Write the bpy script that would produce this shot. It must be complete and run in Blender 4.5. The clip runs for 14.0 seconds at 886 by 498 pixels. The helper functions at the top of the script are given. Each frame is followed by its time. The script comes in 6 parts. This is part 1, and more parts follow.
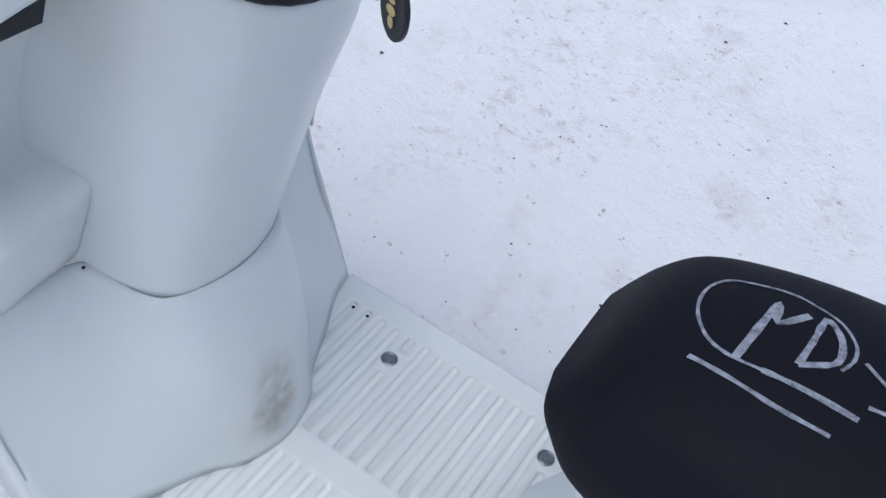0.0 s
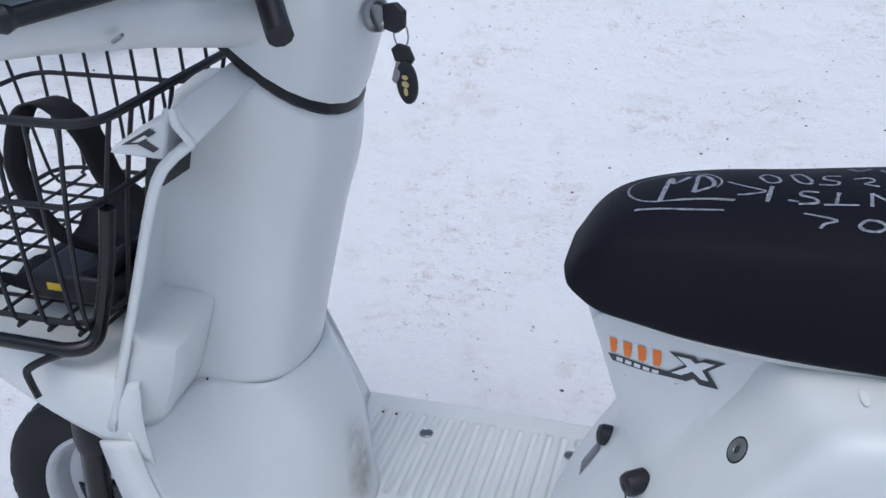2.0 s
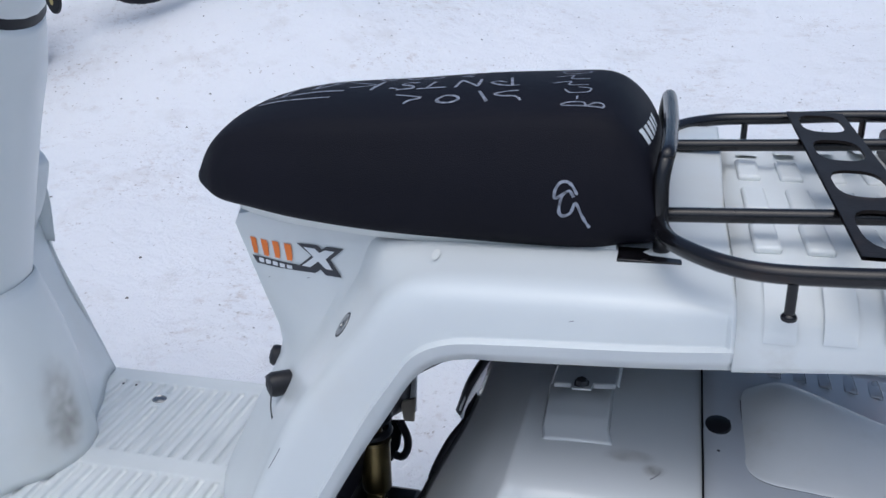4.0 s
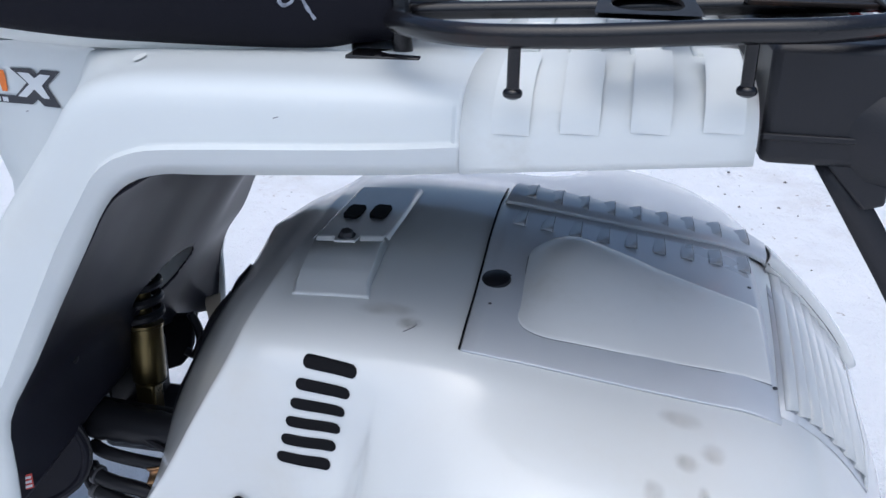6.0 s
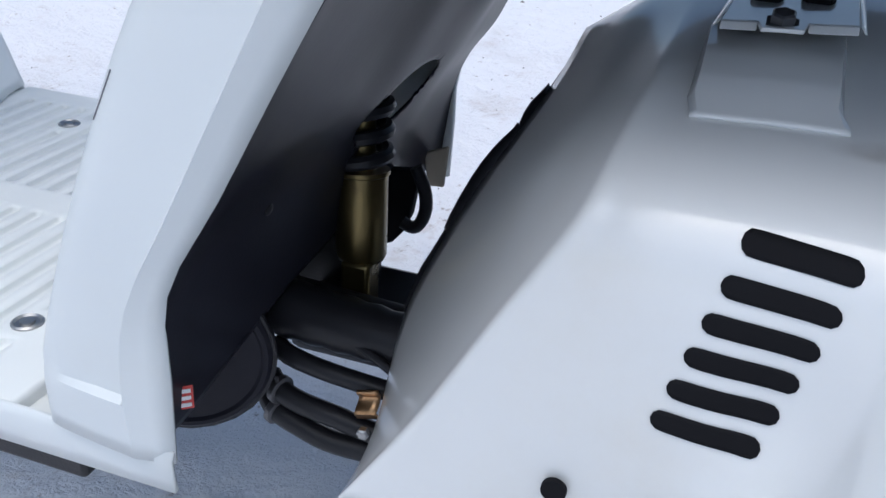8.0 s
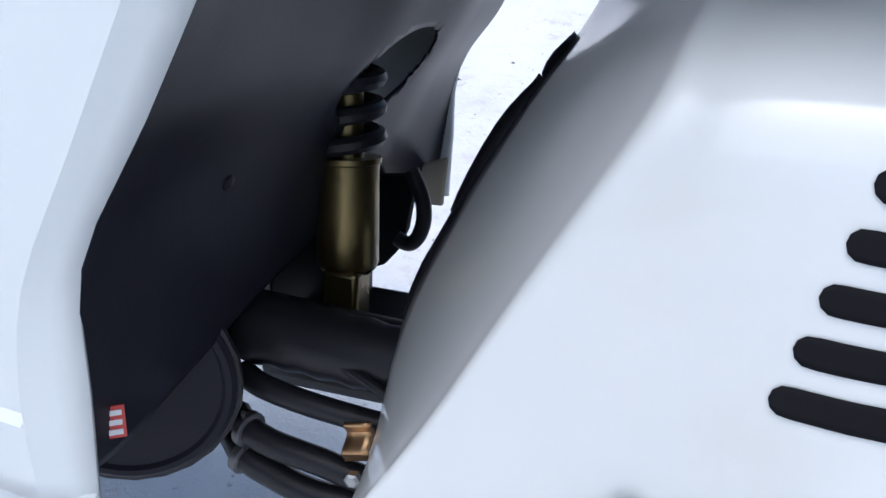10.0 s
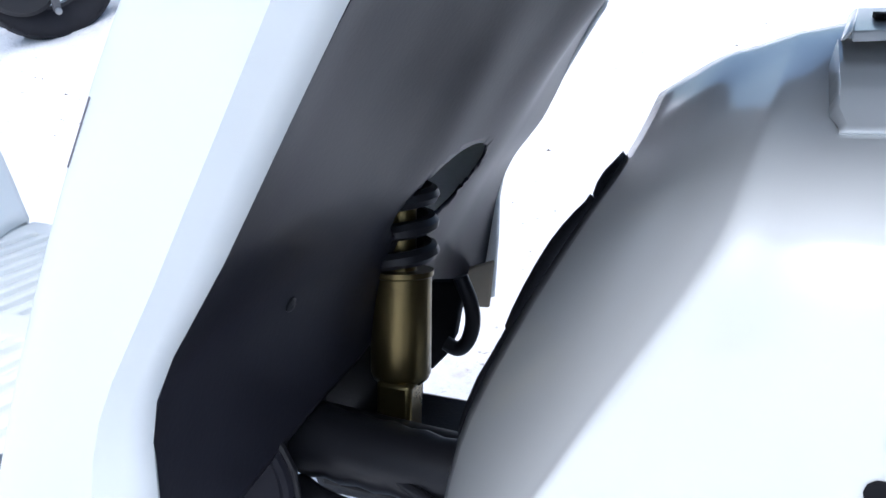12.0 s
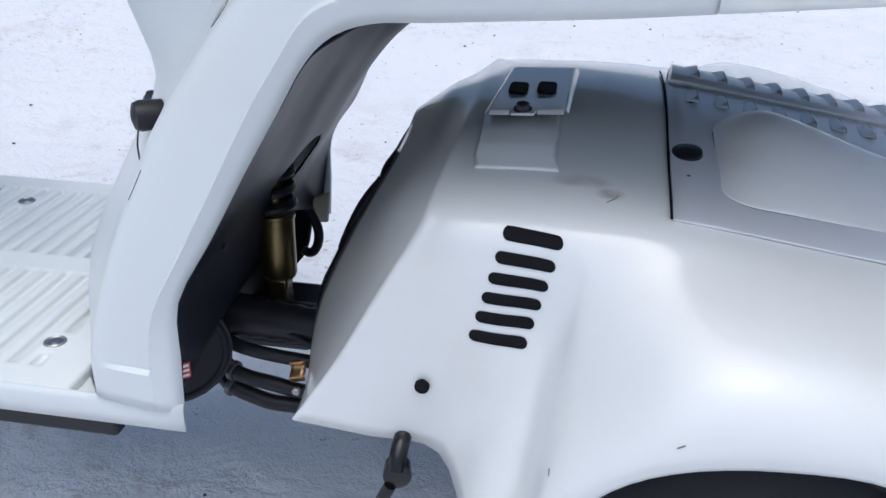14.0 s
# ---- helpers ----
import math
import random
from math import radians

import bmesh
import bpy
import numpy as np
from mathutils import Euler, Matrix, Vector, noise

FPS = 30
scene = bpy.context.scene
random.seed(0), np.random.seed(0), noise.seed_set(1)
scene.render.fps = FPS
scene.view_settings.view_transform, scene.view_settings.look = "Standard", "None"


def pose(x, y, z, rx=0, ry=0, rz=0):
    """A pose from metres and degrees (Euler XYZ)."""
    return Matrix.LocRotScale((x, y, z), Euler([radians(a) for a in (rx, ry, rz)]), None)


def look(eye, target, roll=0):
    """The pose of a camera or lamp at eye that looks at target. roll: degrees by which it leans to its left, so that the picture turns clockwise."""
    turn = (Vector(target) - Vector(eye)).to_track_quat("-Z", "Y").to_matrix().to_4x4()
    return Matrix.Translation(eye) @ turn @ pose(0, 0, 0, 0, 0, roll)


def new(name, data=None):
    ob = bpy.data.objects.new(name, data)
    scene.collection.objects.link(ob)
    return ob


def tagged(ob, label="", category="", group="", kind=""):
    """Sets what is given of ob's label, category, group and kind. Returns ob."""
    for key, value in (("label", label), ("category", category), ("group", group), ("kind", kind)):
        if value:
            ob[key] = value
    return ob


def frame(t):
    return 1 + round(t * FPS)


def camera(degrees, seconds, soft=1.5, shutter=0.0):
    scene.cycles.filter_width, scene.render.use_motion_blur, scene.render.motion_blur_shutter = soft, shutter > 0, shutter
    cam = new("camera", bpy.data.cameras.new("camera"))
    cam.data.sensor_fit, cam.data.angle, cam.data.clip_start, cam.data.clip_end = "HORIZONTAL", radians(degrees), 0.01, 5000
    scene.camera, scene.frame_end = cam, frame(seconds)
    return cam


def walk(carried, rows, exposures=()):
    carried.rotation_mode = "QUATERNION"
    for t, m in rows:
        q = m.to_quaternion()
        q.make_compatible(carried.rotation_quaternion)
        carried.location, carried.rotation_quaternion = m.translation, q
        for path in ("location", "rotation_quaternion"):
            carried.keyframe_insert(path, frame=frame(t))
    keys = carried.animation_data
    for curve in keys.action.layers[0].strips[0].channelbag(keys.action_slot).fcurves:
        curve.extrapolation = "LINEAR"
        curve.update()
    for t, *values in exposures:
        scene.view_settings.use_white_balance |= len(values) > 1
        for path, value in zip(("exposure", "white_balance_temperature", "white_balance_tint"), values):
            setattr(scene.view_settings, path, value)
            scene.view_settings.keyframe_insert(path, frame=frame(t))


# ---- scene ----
cam = camera(51.5, 14.0)
PATH = [
    (0, (0.069, -0.43, 1.156), (-0.507, 0.833, -0.284), 12.8),
    (0.5, (0.064, -0.497, 1.166), (-0.44, 0.88, -0.195), 14.6),
    (0.8, (0.088, -0.542, 1.139), (-0.471, 0.936, -0.087), 10.0),
    (1, (0.119, -0.602, 1.135), (-0.448, 0.951, 0.009), 6.4),
    (1.2, (0.145, -0.68, 1.15), (-0.414, 0.898, 0.055), 3.6),
    (1.5, (0.151, -0.768, 1.162), (-0.443, 0.845, 0.139), 1.0),
    (2, (0.126, -0.877, 1.144), (-0.408, 0.816, 0.223), -1.8),
    (2.4, (0.131, -0.962, 1.112), (-0.232, 0.814, 0.267), -2.2),
    (2.5, (0.143, -0.973, 1.113), (-0.198, 0.803, 0.259), -2.8),
    (3, (0.259, -0.984, 1.082), (-0.095, 0.81, 0.272), -3.7),
    (3.2, (0.316, -0.972, 1.062), (-0.053, 0.826, 0.267), -3.0),
    (5.3, (0.561, -0.835, 0.819), (0.102, 1.018, 0.225), 0.9),
    (5.5, (0.584, -0.821, 0.811), (0.157, 1.031, 0.186), 1.2),
    (5.9, (0.616, -0.81, 0.79), (0.264, 1.027, 0.083), 1.2),
    (6, (0.621, -0.808, 0.786), (0.288, 1.023, 0.053), 1.1),
    (6.2, (0.63, -0.812, 0.776), (0.315, 1.018, 0.033), 0.6),
    (6.5, (0.632, -0.81, 0.755), (0.345, 1.006, -0.032), 0.8),
    (7, (0.606, -0.821, 0.701), (0.35, 0.933, -0.225), 0.5),
    (7.1, (0.588, -0.824, 0.707), (0.31, 0.904, -0.261), 0.3),
    (7.3, (0.55, -0.813, 0.684), (0.205, 0.901, -0.287), -0.2),
    (7.5, (0.513, -0.765, 0.656), (0.113, 0.934, -0.321), -0.3),
    (7.8, (0.441, -0.632, 0.633), (-0.073, 1.042, -0.333), 1.9),
    (8, (0.393, -0.542, 0.594), (-0.163, 1.147, -0.322), 3.3),
    (8.2, (0.361, -0.474, 0.544), (-0.24, 1.251, -0.268), 5.1),
    (10.5, (0.363, -0.467, 0.492), (-0.234, 1.308, -0.212), 0.8),
    (11, (0.365, -0.471, 0.493), (-0.279, 1.298, -0.181), -0.5),
    (11.5, (0.363, -0.472, 0.495), (-0.296, 1.292, -0.179), -0.6),
    (11.8, (0.354, -0.47, 0.504), (-0.321, 1.306, -0.12), 0.5),
    (12.1, (0.352, -0.477, 0.521), (-0.301, 1.334, -0.021), 1.2),
    (12.3, (0.358, -0.483, 0.537), (-0.297, 1.343, 0.053), 1.8),
    (12.5, (0.361, -0.497, 0.559), (-0.285, 1.349, 0.141), 2.2),
    (12.7, (0.37, -0.528, 0.592), (-0.253, 1.341, 0.247), 3.0),
    (13, (0.381, -0.585, 0.637), (-0.205, 1.288, 0.251), 2.9),
    (13.2, (0.388, -0.635, 0.669), (-0.158, 1.223, 0.171), 3.2),
    (13.5, (0.409, -0.722, 0.71), (-0.058, 1.122, 0.091), 2.5),
    (13.7, (0.426, -0.772, 0.72), (0.01, 1.053, 0.015), 2.4),
    (14, (0.457, -0.821, 0.714), (0.169, 0.97, -0.13), 1.4),
]
EXPOSURE = [(0, -0.03, 5800, 7), (1.5, -0.09, 5800, 7), (3.2, -0.17, 5780, 7), (5.4, 0.12, 5750, 7), (6.5, 0.14, 5750, 7), (7.2, 0.02, 5780, 7), (7.6, 0.06, 5780, 7), (8.2, 0.24, 5800, 7), (10.5, 0.46, 5800, 7), (11.0, 0.37, 5800, 7), (11.6, 0.68, 5850, 7), (12.1, 0.90, 5800, 7), (12.6, 0.66, 5850, 7), (13.0, 0.14, 5800, 7), (13.5, -0.09, 5800, 7), (14, 0.16, 5850, 7)]
walk(cam, [(t, look(eye, target, roll)) for t, eye, target, roll in PATH], EXPOSURE)
SKY, SUN = 0.122, 1.16

# ---- sky, sun ----
world = bpy.data.worlds.new("overcast")
scene.world = world
world.use_nodes = True
wn = world.node_tree.nodes
sky = wn.new("ShaderNodeTexSky")
sky.sky_type = "NISHITA"
sky.sun_disc = False
sky.sun_elevation, sky.sun_rotation = radians(73), radians(180)
sky.air_density, sky.dust_density = 1.0, 4.0
wn["Background"].inputs["Strength"].default_value = SKY
world.node_tree.links.new(sky.outputs["Color"], wn["Background"].inputs["Color"])
sun = bpy.data.lights.new("sun", "SUN")
sun.energy, sun.angle, sun.color = SUN, radians(80), (1.0, 0.97, 0.93)
sun_ob = new("sun", sun)
sun_ob.rotation_euler = (radians(22), 0, 0)


# ---- materials ----
def material(name, color, rough=0.5, metal=0.0, vary=0.12, scale=6.0, grain=0.02, grain_scale=300.0, second=None, coat=0.0, rough_vary=0.1,
             spec=0.5, second_amount=(0.55, 0.75), second_scale=3.0):
    m = bpy.data.materials.new(name)
    m.use_nodes = True
    nt = m.node_tree
    n, l = nt.nodes, nt.links
    b = n["Principled BSDF"]
    geo = n.new("ShaderNodeTexCoord")
    big = n.new("ShaderNodeTexNoise")
    big.inputs["Scale"].default_value = scale
    big.inputs["Detail"].default_value = 3.0
    l.new(geo.outputs["Object"], big.inputs["Vector"])
    ramp = n.new("ShaderNodeMapRange")
    ramp.interpolation_type = "SMOOTHSTEP"
    ramp.inputs["From Min"].default_value, ramp.inputs["From Max"].default_value = 0.2, 0.8
    ramp.inputs["To Min"].default_value, ramp.inputs["To Max"].default_value = 1.0 - vary, 1.0
    l.new(big.outputs["Fac"], ramp.inputs["Value"])
    mul = n.new("ShaderNodeVectorMath")
    mul.operation = "SCALE"
    mul.inputs[0].default_value = color
    l.new(ramp.outputs["Result"], mul.inputs["Scale"])
    out = mul.outputs["Vector"]
    if second:
        spots = n.new("ShaderNodeTexNoise")
        spots.inputs["Scale"].default_value = second_scale
        spots.inputs["Detail"].default_value = 8.0
        spots.inputs["Roughness"].default_value = 0.65
        l.new(geo.outputs["Object"], spots.inputs["Vector"])
        rr = n.new("ShaderNodeMapRange")
        rr.interpolation_type = "SMOOTHSTEP"
        rr.inputs["From Min"].default_value, rr.inputs["From Max"].default_value = second_amount
        l.new(spots.outputs["Fac"], rr.inputs["Value"])
        mix = n.new("ShaderNodeMix")
        mix.data_type = "RGBA"
        l.new(rr.outputs["Result"], mix.inputs[0])
        l.new(out, mix.inputs[6])
        mix.inputs[7].default_value = (*second, 1)
        out = mix.outputs[2]
    l.new(out, b.inputs["Base Color"])
    rv = n.new("ShaderNodeMapRange")
    rv.inputs["To Min"].default_value, rv.inputs["To Max"].default_value = max(rough - rough_vary, 0.02), min(rough + rough_vary, 1.0)
    l.new(big.outputs["Fac"], rv.inputs["Value"])
    l.new(rv.outputs["Result"], b.inputs["Roughness"])
    b.inputs["Metallic"].default_value = metal
    b.inputs["Specular IOR Level"].default_value = spec
    b.inputs["Coat Weight"].default_value = coat
    b.inputs["Coat Roughness"].default_value = 0.08
    fine = n.new("ShaderNodeTexNoise")
    fine.inputs["Scale"].default_value = grain_scale
    fine.inputs["Detail"].default_value = 3.0
    l.new(geo.outputs["Object"], fine.inputs["Vector"])
    bump = n.new("ShaderNodeBump")
    bump.inputs["Strength"].default_value = grain
    bump.inputs["Distance"].default_value = 0.002
    l.new(fine.outputs["Fac"], bump.inputs["Height"])
    l.new(bump.outputs["Normal"], b.inputs["Normal"])
    return m


WHITE = material("white_gloss_plastic", (0.685, 0.715, 0.715), 0.34, vary=0.05, scale=5, grain=0.015, coat=0.25, rough_vary=0.05, second=(0.62, 0.61, 0.565), second_amount=(0.45, 0.95), second_scale=4.0)
WHITE_MATT = material("white_moulded_plastic", (0.76, 0.78, 0.765), 0.45, vary=0.07, scale=8, grain=0.05, second=(0.55, 0.52, 0.45), second_amount=(0.62, 0.9), second_scale=6.0)
OLD_WHITE = material("worn_white_paint", (0.72, 0.73, 0.72), 0.34, rough_vary=0.06, vary=0.08, scale=4, grain=0.015, coat=0.85, spec=0.4, second=(0.62, 0.59, 0.52), second_amount=(0.45, 0.98), second_scale=5.0)
CREAM = material("cream_white_cover", (0.86, 0.85, 0.82), 0.38, vary=0.06, scale=9, grain=0.02, coat=0.3, second=(0.70, 0.67, 0.60), second_amount=(0.5, 0.95), second_scale=14.0)
VINYL = material("black_seat_vinyl", (0.007, 0.007, 0.012), 0.6, vary=0.25, scale=10, grain=0.3, grain_scale=900, spec=0.14)
BLACK_PAINT = material("black_painted_steel", (0.006, 0.0055, 0.007), 0.24, vary=0.3, scale=20, grain=0.05, second=(0.045, 0.02, 0.012), second_amount=(0.60, 0.8), second_scale=14.0)
RACK_PLATE = material("rusty_black_plate", (0.014, 0.010, 0.009), 0.5, vary=0.35, scale=16, grain=0.12, spec=0.2, second=(0.05, 0.026, 0.016), second_amount=(0.55, 0.8), second_scale=12.0)
BLACK_PLASTIC = material("black_moulded_plastic", (0.016, 0.016, 0.020), 0.42, spec=0.4, vary=0.3, scale=12, grain=0.12, grain_scale=600)
INNER = material("dark_inner_fender_plastic", (0.019, 0.019, 0.027), 0.36, spec=0.12, vary=0.3, scale=7, grain=0.03, second=(0.030, 0.029, 0.032), second_amount=(0.5, 0.85), second_scale=5.0)
RUBBER = material("tyre_rubber", (0.018, 0.018, 0.023), 0.65, vary=0.35, scale=15, grain=0.2, grain_scale=250, second=(0.03, 0.03, 0.033), second_amount=(0.55, 0.85), spec=0.25)
HOSE = material("black_hose_rubber", (0.017, 0.017, 0.021), 0.42, vary=0.3, scale=25, grain=0.08, spec=0.3)
STEEL = material("bare_steel", (0.38, 0.38, 0.38), 0.32, metal=1.0, vary=0.25, scale=40, grain=0.05)
ALU = material("cast_aluminium", (0.46, 0.47, 0.49), 0.34, metal=0.85, vary=0.2, scale=18, grain=0.08)
SILVER = material("silver_wheel_paint", (0.52, 0.54, 0.57), 0.36, metal=0.55, vary=0.15, scale=14, grain=0.04)
CHROME_PANEL = material("silver_painted_panel", (0.70, 0.715, 0.74), 0.30, rough_vary=0.06, metal=0.15, vary=0.12, scale=10, grain=0.03, second=(0.34, 0.32, 0.28), second_amount=(0.66, 0.85), second_scale=9.0)
GOLD = material("yellow_zinc_plating", (0.20, 0.155, 0.068), 0.3, metal=0.9, vary=0.3, scale=22, grain=0.06, second=(0.07, 0.055, 0.03), second_amount=(0.5, 0.8), second_scale=18.0)
COPPER = material("copper_plated_clamp", (0.50, 0.30, 0.15), 0.3, metal=0.9, vary=0.25, scale=40, grain=0.05)
DARK_STEEL = material("worn_dark_steel", (0.14, 0.14, 0.15), 0.4, metal=0.7, vary=0.3, scale=40, grain=0.06)
GREY_LABEL = material("grey_label", (0.20, 0.20, 0.22), 0.5, vary=0.2, scale=30)
ORANGE = material("orange_decal", (0.85, 0.20, 0.02), 0.4, vary=0.05, scale=20)
DARK_DECAL = material("charcoal_decal", (0.035, 0.037, 0.045), 0.4, vary=0.1, scale=20)
PALE_DECAL = material("pale_decal", (0.72, 0.74, 0.75), 0.4, vary=0.05, scale=20)
RED_DECAL = material("red_decal", (0.55, 0.05, 0.04), 0.45, vary=0.1, scale=30)
CHALK = material("white_chalk", (0.36, 0.385, 0.46), 0.9, vary=0.6, scale=160, grain=0.3, second=(0.06, 0.06, 0.07), second_amount=(0.5, 0.72), second_scale=240.0)
AMBER = material("amber_lens", (0.62, 0.14, 0.01), 0.12, vary=0.15, scale=20, coat=0.5)
RED_LENS = material("red_lens", (0.5, 0.02, 0.015), 0.12, vary=0.15, scale=20, coat=0.5)
GOLD_PRINT = material("gold_print", (0.65, 0.52, 0.22), 0.35, metal=0.4, vary=0.1, scale=30)
BEIGE = material("beige_bracket", (0.36, 0.32, 0.25), 0.5, vary=0.15, scale=20)
YELLOW = material("yellow_label", (0.7, 0.5, 0.04), 0.5, vary=0.1, scale=20)
GRIT = material("brown_grit", (0.10, 0.085, 0.075), 0.85, vary=0.4, scale=60)
# Black painted in for the shade inside holes, slots and gaps.
HOLE = material("painted_hollow_black", (0.011, 0.011, 0.013), 0.8, vary=0.2, scale=10, spec=0.1)
FAR_PAINT = material("grey_far_paint", (0.10, 0.10, 0.11), 0.4, vary=0.2, scale=10)


def snow_material():
    m = bpy.data.materials.new("trampled_snow")
    m.use_nodes = True
    nt = m.node_tree
    n, l = nt.nodes, nt.links
    b = n["Principled BSDF"]
    tc = n.new("ShaderNodeTexCoord")

    def tex(scale, detail, rough=0.6):
        t = n.new("ShaderNodeTexNoise")
        t.inputs["Scale"].default_value, t.inputs["Detail"].default_value, t.inputs["Roughness"].default_value = scale, detail, rough
        l.new(tc.outputs["Object"], t.inputs["Vector"])
        return t

    def rng(src, a, z, lo=0.0, hi=1.0):
        r = n.new("ShaderNodeMapRange")
        for k, v in (("From Min", a), ("From Max", z), ("To Min", lo), ("To Max", hi)):
            r.inputs[k].default_value = v
        l.new(src, r.inputs["Value"])
        return r.outputs["Result"]

    def mix(fac, a, c):
        x = n.new("ShaderNodeMix")
        x.data_type = "RGBA"
        l.new(fac, x.inputs[0])
        if isinstance(a, tuple):
            x.inputs[6].default_value = (*a, 1)
        else:
            l.new(a, x.inputs[6])
        x.inputs[7].default_value = (*c, 1)
        return x.outputs[2]

    wide, mid, fine, tiny = tex(0.7, 4), tex(5.0, 8, 0.65), tex(38.0, 6, 0.7), tex(220.0, 3)
    col = mix(rng(wide.outputs["Fac"], 0.35, 0.7), (0.90, 0.905, 0.93), (0.85, 0.855, 0.88))
    col = mix(rng(mid.outputs["Fac"], 0.54, 0.80), col, (0.76, 0.745, 0.745))

    def times(a, c):
        x = n.new("ShaderNodeMath")
        x.operation = "MULTIPLY"
        l.new(a, x.inputs[0])
        l.new(c, x.inputs[1])
        return x.outputs[0]

    # tan scuffs in loose clusters, and single dark crumbs between them
    cluster = rng(tex(2.6, 5, 0.6).outputs["Fac"], 0.46, 0.62)
    col = mix(times(cluster, rng(tex(21.0, 6, 0.7).outputs["Fac"], 0.54, 0.72, 0.0, 0.75)), col, (0.60, 0.53, 0.50))
    col = mix(times(cluster, rng(tex(70.0, 5, 0.65).outputs["Fac"], 0.60, 0.70, 0.0, 0.8)), col, (0.36, 0.30, 0.27))
    col = mix(rng(tex(46.0, 3, 0.5).outputs["Fac"], 0.695, 0.74, 0.0, 0.7), col, (0.40, 0.34, 0.31))
    l.new(col, b.inputs["Base Color"])
    b.inputs["Roughness"].default_value = 0.75
    b.inputs["Specular IOR Level"].default_value = 0.25
    h = n.new("ShaderNodeMath")
    h.operation = "MULTIPLY_ADD"
    l.new(mid.outputs["Fac"], h.inputs[0])
    h.inputs[1].default_value = 2.2
    l.new(fine.outputs["Fac"], h.inputs[2])
    h2 = n.new("ShaderNodeMath")
    h2.operation = "MULTIPLY_ADD"
    l.new(tiny.outputs["Fac"], h2.inputs[0])
    h2.inputs[1].default_value = 0.25
    l.new(h.outputs[0], h2.inputs[2])
    bump = n.new("ShaderNodeBump")
    bump.inputs["Strength"].default_value, bump.inputs["Distance"].default_value = 0.6, 0.025
    l.new(h2.outputs[0], bump.inputs["Height"])
    l.new(bump.outputs["Normal"], b.inputs["Normal"])
    return m


SNOW = snow_material()


# ---- building helpers ----
def part(name, bm, mat, parent, label="", smooth=True, bevel=0.0, thick=0.0, angle=40):
    """Links a bmesh as one mesh object under a thing or a part."""
    bmesh.ops.recalc_face_normals(bm, faces=bm.faces)
    me = bpy.data.meshes.new(name)
    bm.to_mesh(me)
    bm.free()
    return part_mesh(name, me, mat, parent, label, smooth, bevel, thick, angle)


def part_mesh(name, me, mat, parent, label="", smooth=True, bevel=0.0, thick=0.0, angle=40):
    if not me.materials:
        me.materials.append(mat)
    ob = new(name, me)
    if parent is not None:
        ob.parent = parent
    if smooth:
        for p in me.polygons:
            p.use_smooth = True
        me.set_sharp_from_angle(angle=radians(angle))
    if thick:
        s = ob.modifiers.new("thickness", "SOLIDIFY")
        s.thickness, s.offset = thick, -1
    if bevel:
        w = ob.modifiers.new("edge", "BEVEL")
        w.width, w.segments, w.limit_method, w.angle_limit = bevel, 2, "ANGLE", radians(38)
    if label:
        tagged(ob, label)
    return ob


def thing(name, label, category, at=(0, 0, 0), group="", kind=""):
    ob = new(name)
    ob.location = at
    ob.empty_display_size = 0.05
    return tagged(ob, label, category, group, kind)


def spline(pts, n):
    """Points along a smooth line through pts, n steps a span."""
    pts = [Vector(p) for p in pts]
    if n <= 1 or len(pts) < 3:
        if len(pts) == 2 and n > 1:
            return [pts[0].lerp(pts[1], i / n) for i in range(n + 1)]
        return pts
    out = []
    for i in range(len(pts) - 1):
        a, b, c, d = pts[max(i - 1, 0)], pts[i], pts[i + 1], pts[min(i + 2, len(pts) - 1)]
        for k in range(n):
            t = k / n
            out.append(0.5 * ((2 * b) + (c - a) * t + (2 * a - 5 * b + 4 * c - d) * t * t + (3 * b - a - 3 * c + d) * t ** 3))
    out.append(pts[-1])
    return out


def grid(rows, closed=False, bm=None):
    bm = bm or bmesh.new()
    vs = [[bm.verts.new(p) for p in row] for row in rows]
    m = len(vs[0])
    for i in range(len(vs) - 1):
        for j in range(m if closed else m - 1):
            k = (j + 1) % m
            bm.faces.new((vs[i][j], vs[i][k], vs[i + 1][k], vs[i + 1][j]))
    return bm, vs


def smooth_rows(rows, nu=3, nv=3):
    rows = [spline(r, nv) for r in rows]
    cols = [spline(c, nu) for c in zip(*rows)]
    return [list(r) for r in zip(*cols)]


def mirrored(row):
    """Half a section, from the outside to the middle line, to a whole one."""
    return list(row) + [(x, -y, z) for x, y, z in reversed(row[:-1])]


def sheet(name, rows, mat, parent, thick=0.003, nu=3, nv=3, label="", angle=40):
    bm, _ = grid(smooth_rows(rows, nu, nv))
    return part(name, bm, mat, parent, label, thick=thick, angle=angle)


def tube_bm(pts, r, n=10, sides=8, bm=None, taper=None, caps=True):
    """A round bar along a smooth line."""
    line = spline(pts, n)
    bm = bm or bmesh.new()
    rings, up = [], Vector((0, 0, 1))
    t0 = (line[1] - line[0]).normalized()
    if abs(t0.dot(up)) > 0.9:
        up = Vector((1, 0, 0))
    side = t0.cross(up).normalized()
    for i, p in enumerate(line):
        t = (line[min(i + 1, len(line) - 1)] - line[max(i - 1, 0)]).normalized()
        side = (side - t * side.dot(t)).normalized()
        over = t.cross(side)
        rad = r if taper is None else r + (taper - r) * i / (len(line) - 1)
        rings.append([bm.verts.new(p + rad * (math.cos(a) * side + math.sin(a) * over)) for a in [2 * math.pi * k / sides for k in range(sides)]])
    for a, b in zip(rings, rings[1:]):
        for k in range(sides):
            j = (k + 1) % sides
            bm.faces.new((a[k], a[j], b[j], b[k]))
    if caps:
        bm.faces.new(rings[0][::-1])
        bm.faces.new(rings[-1])
    return bm


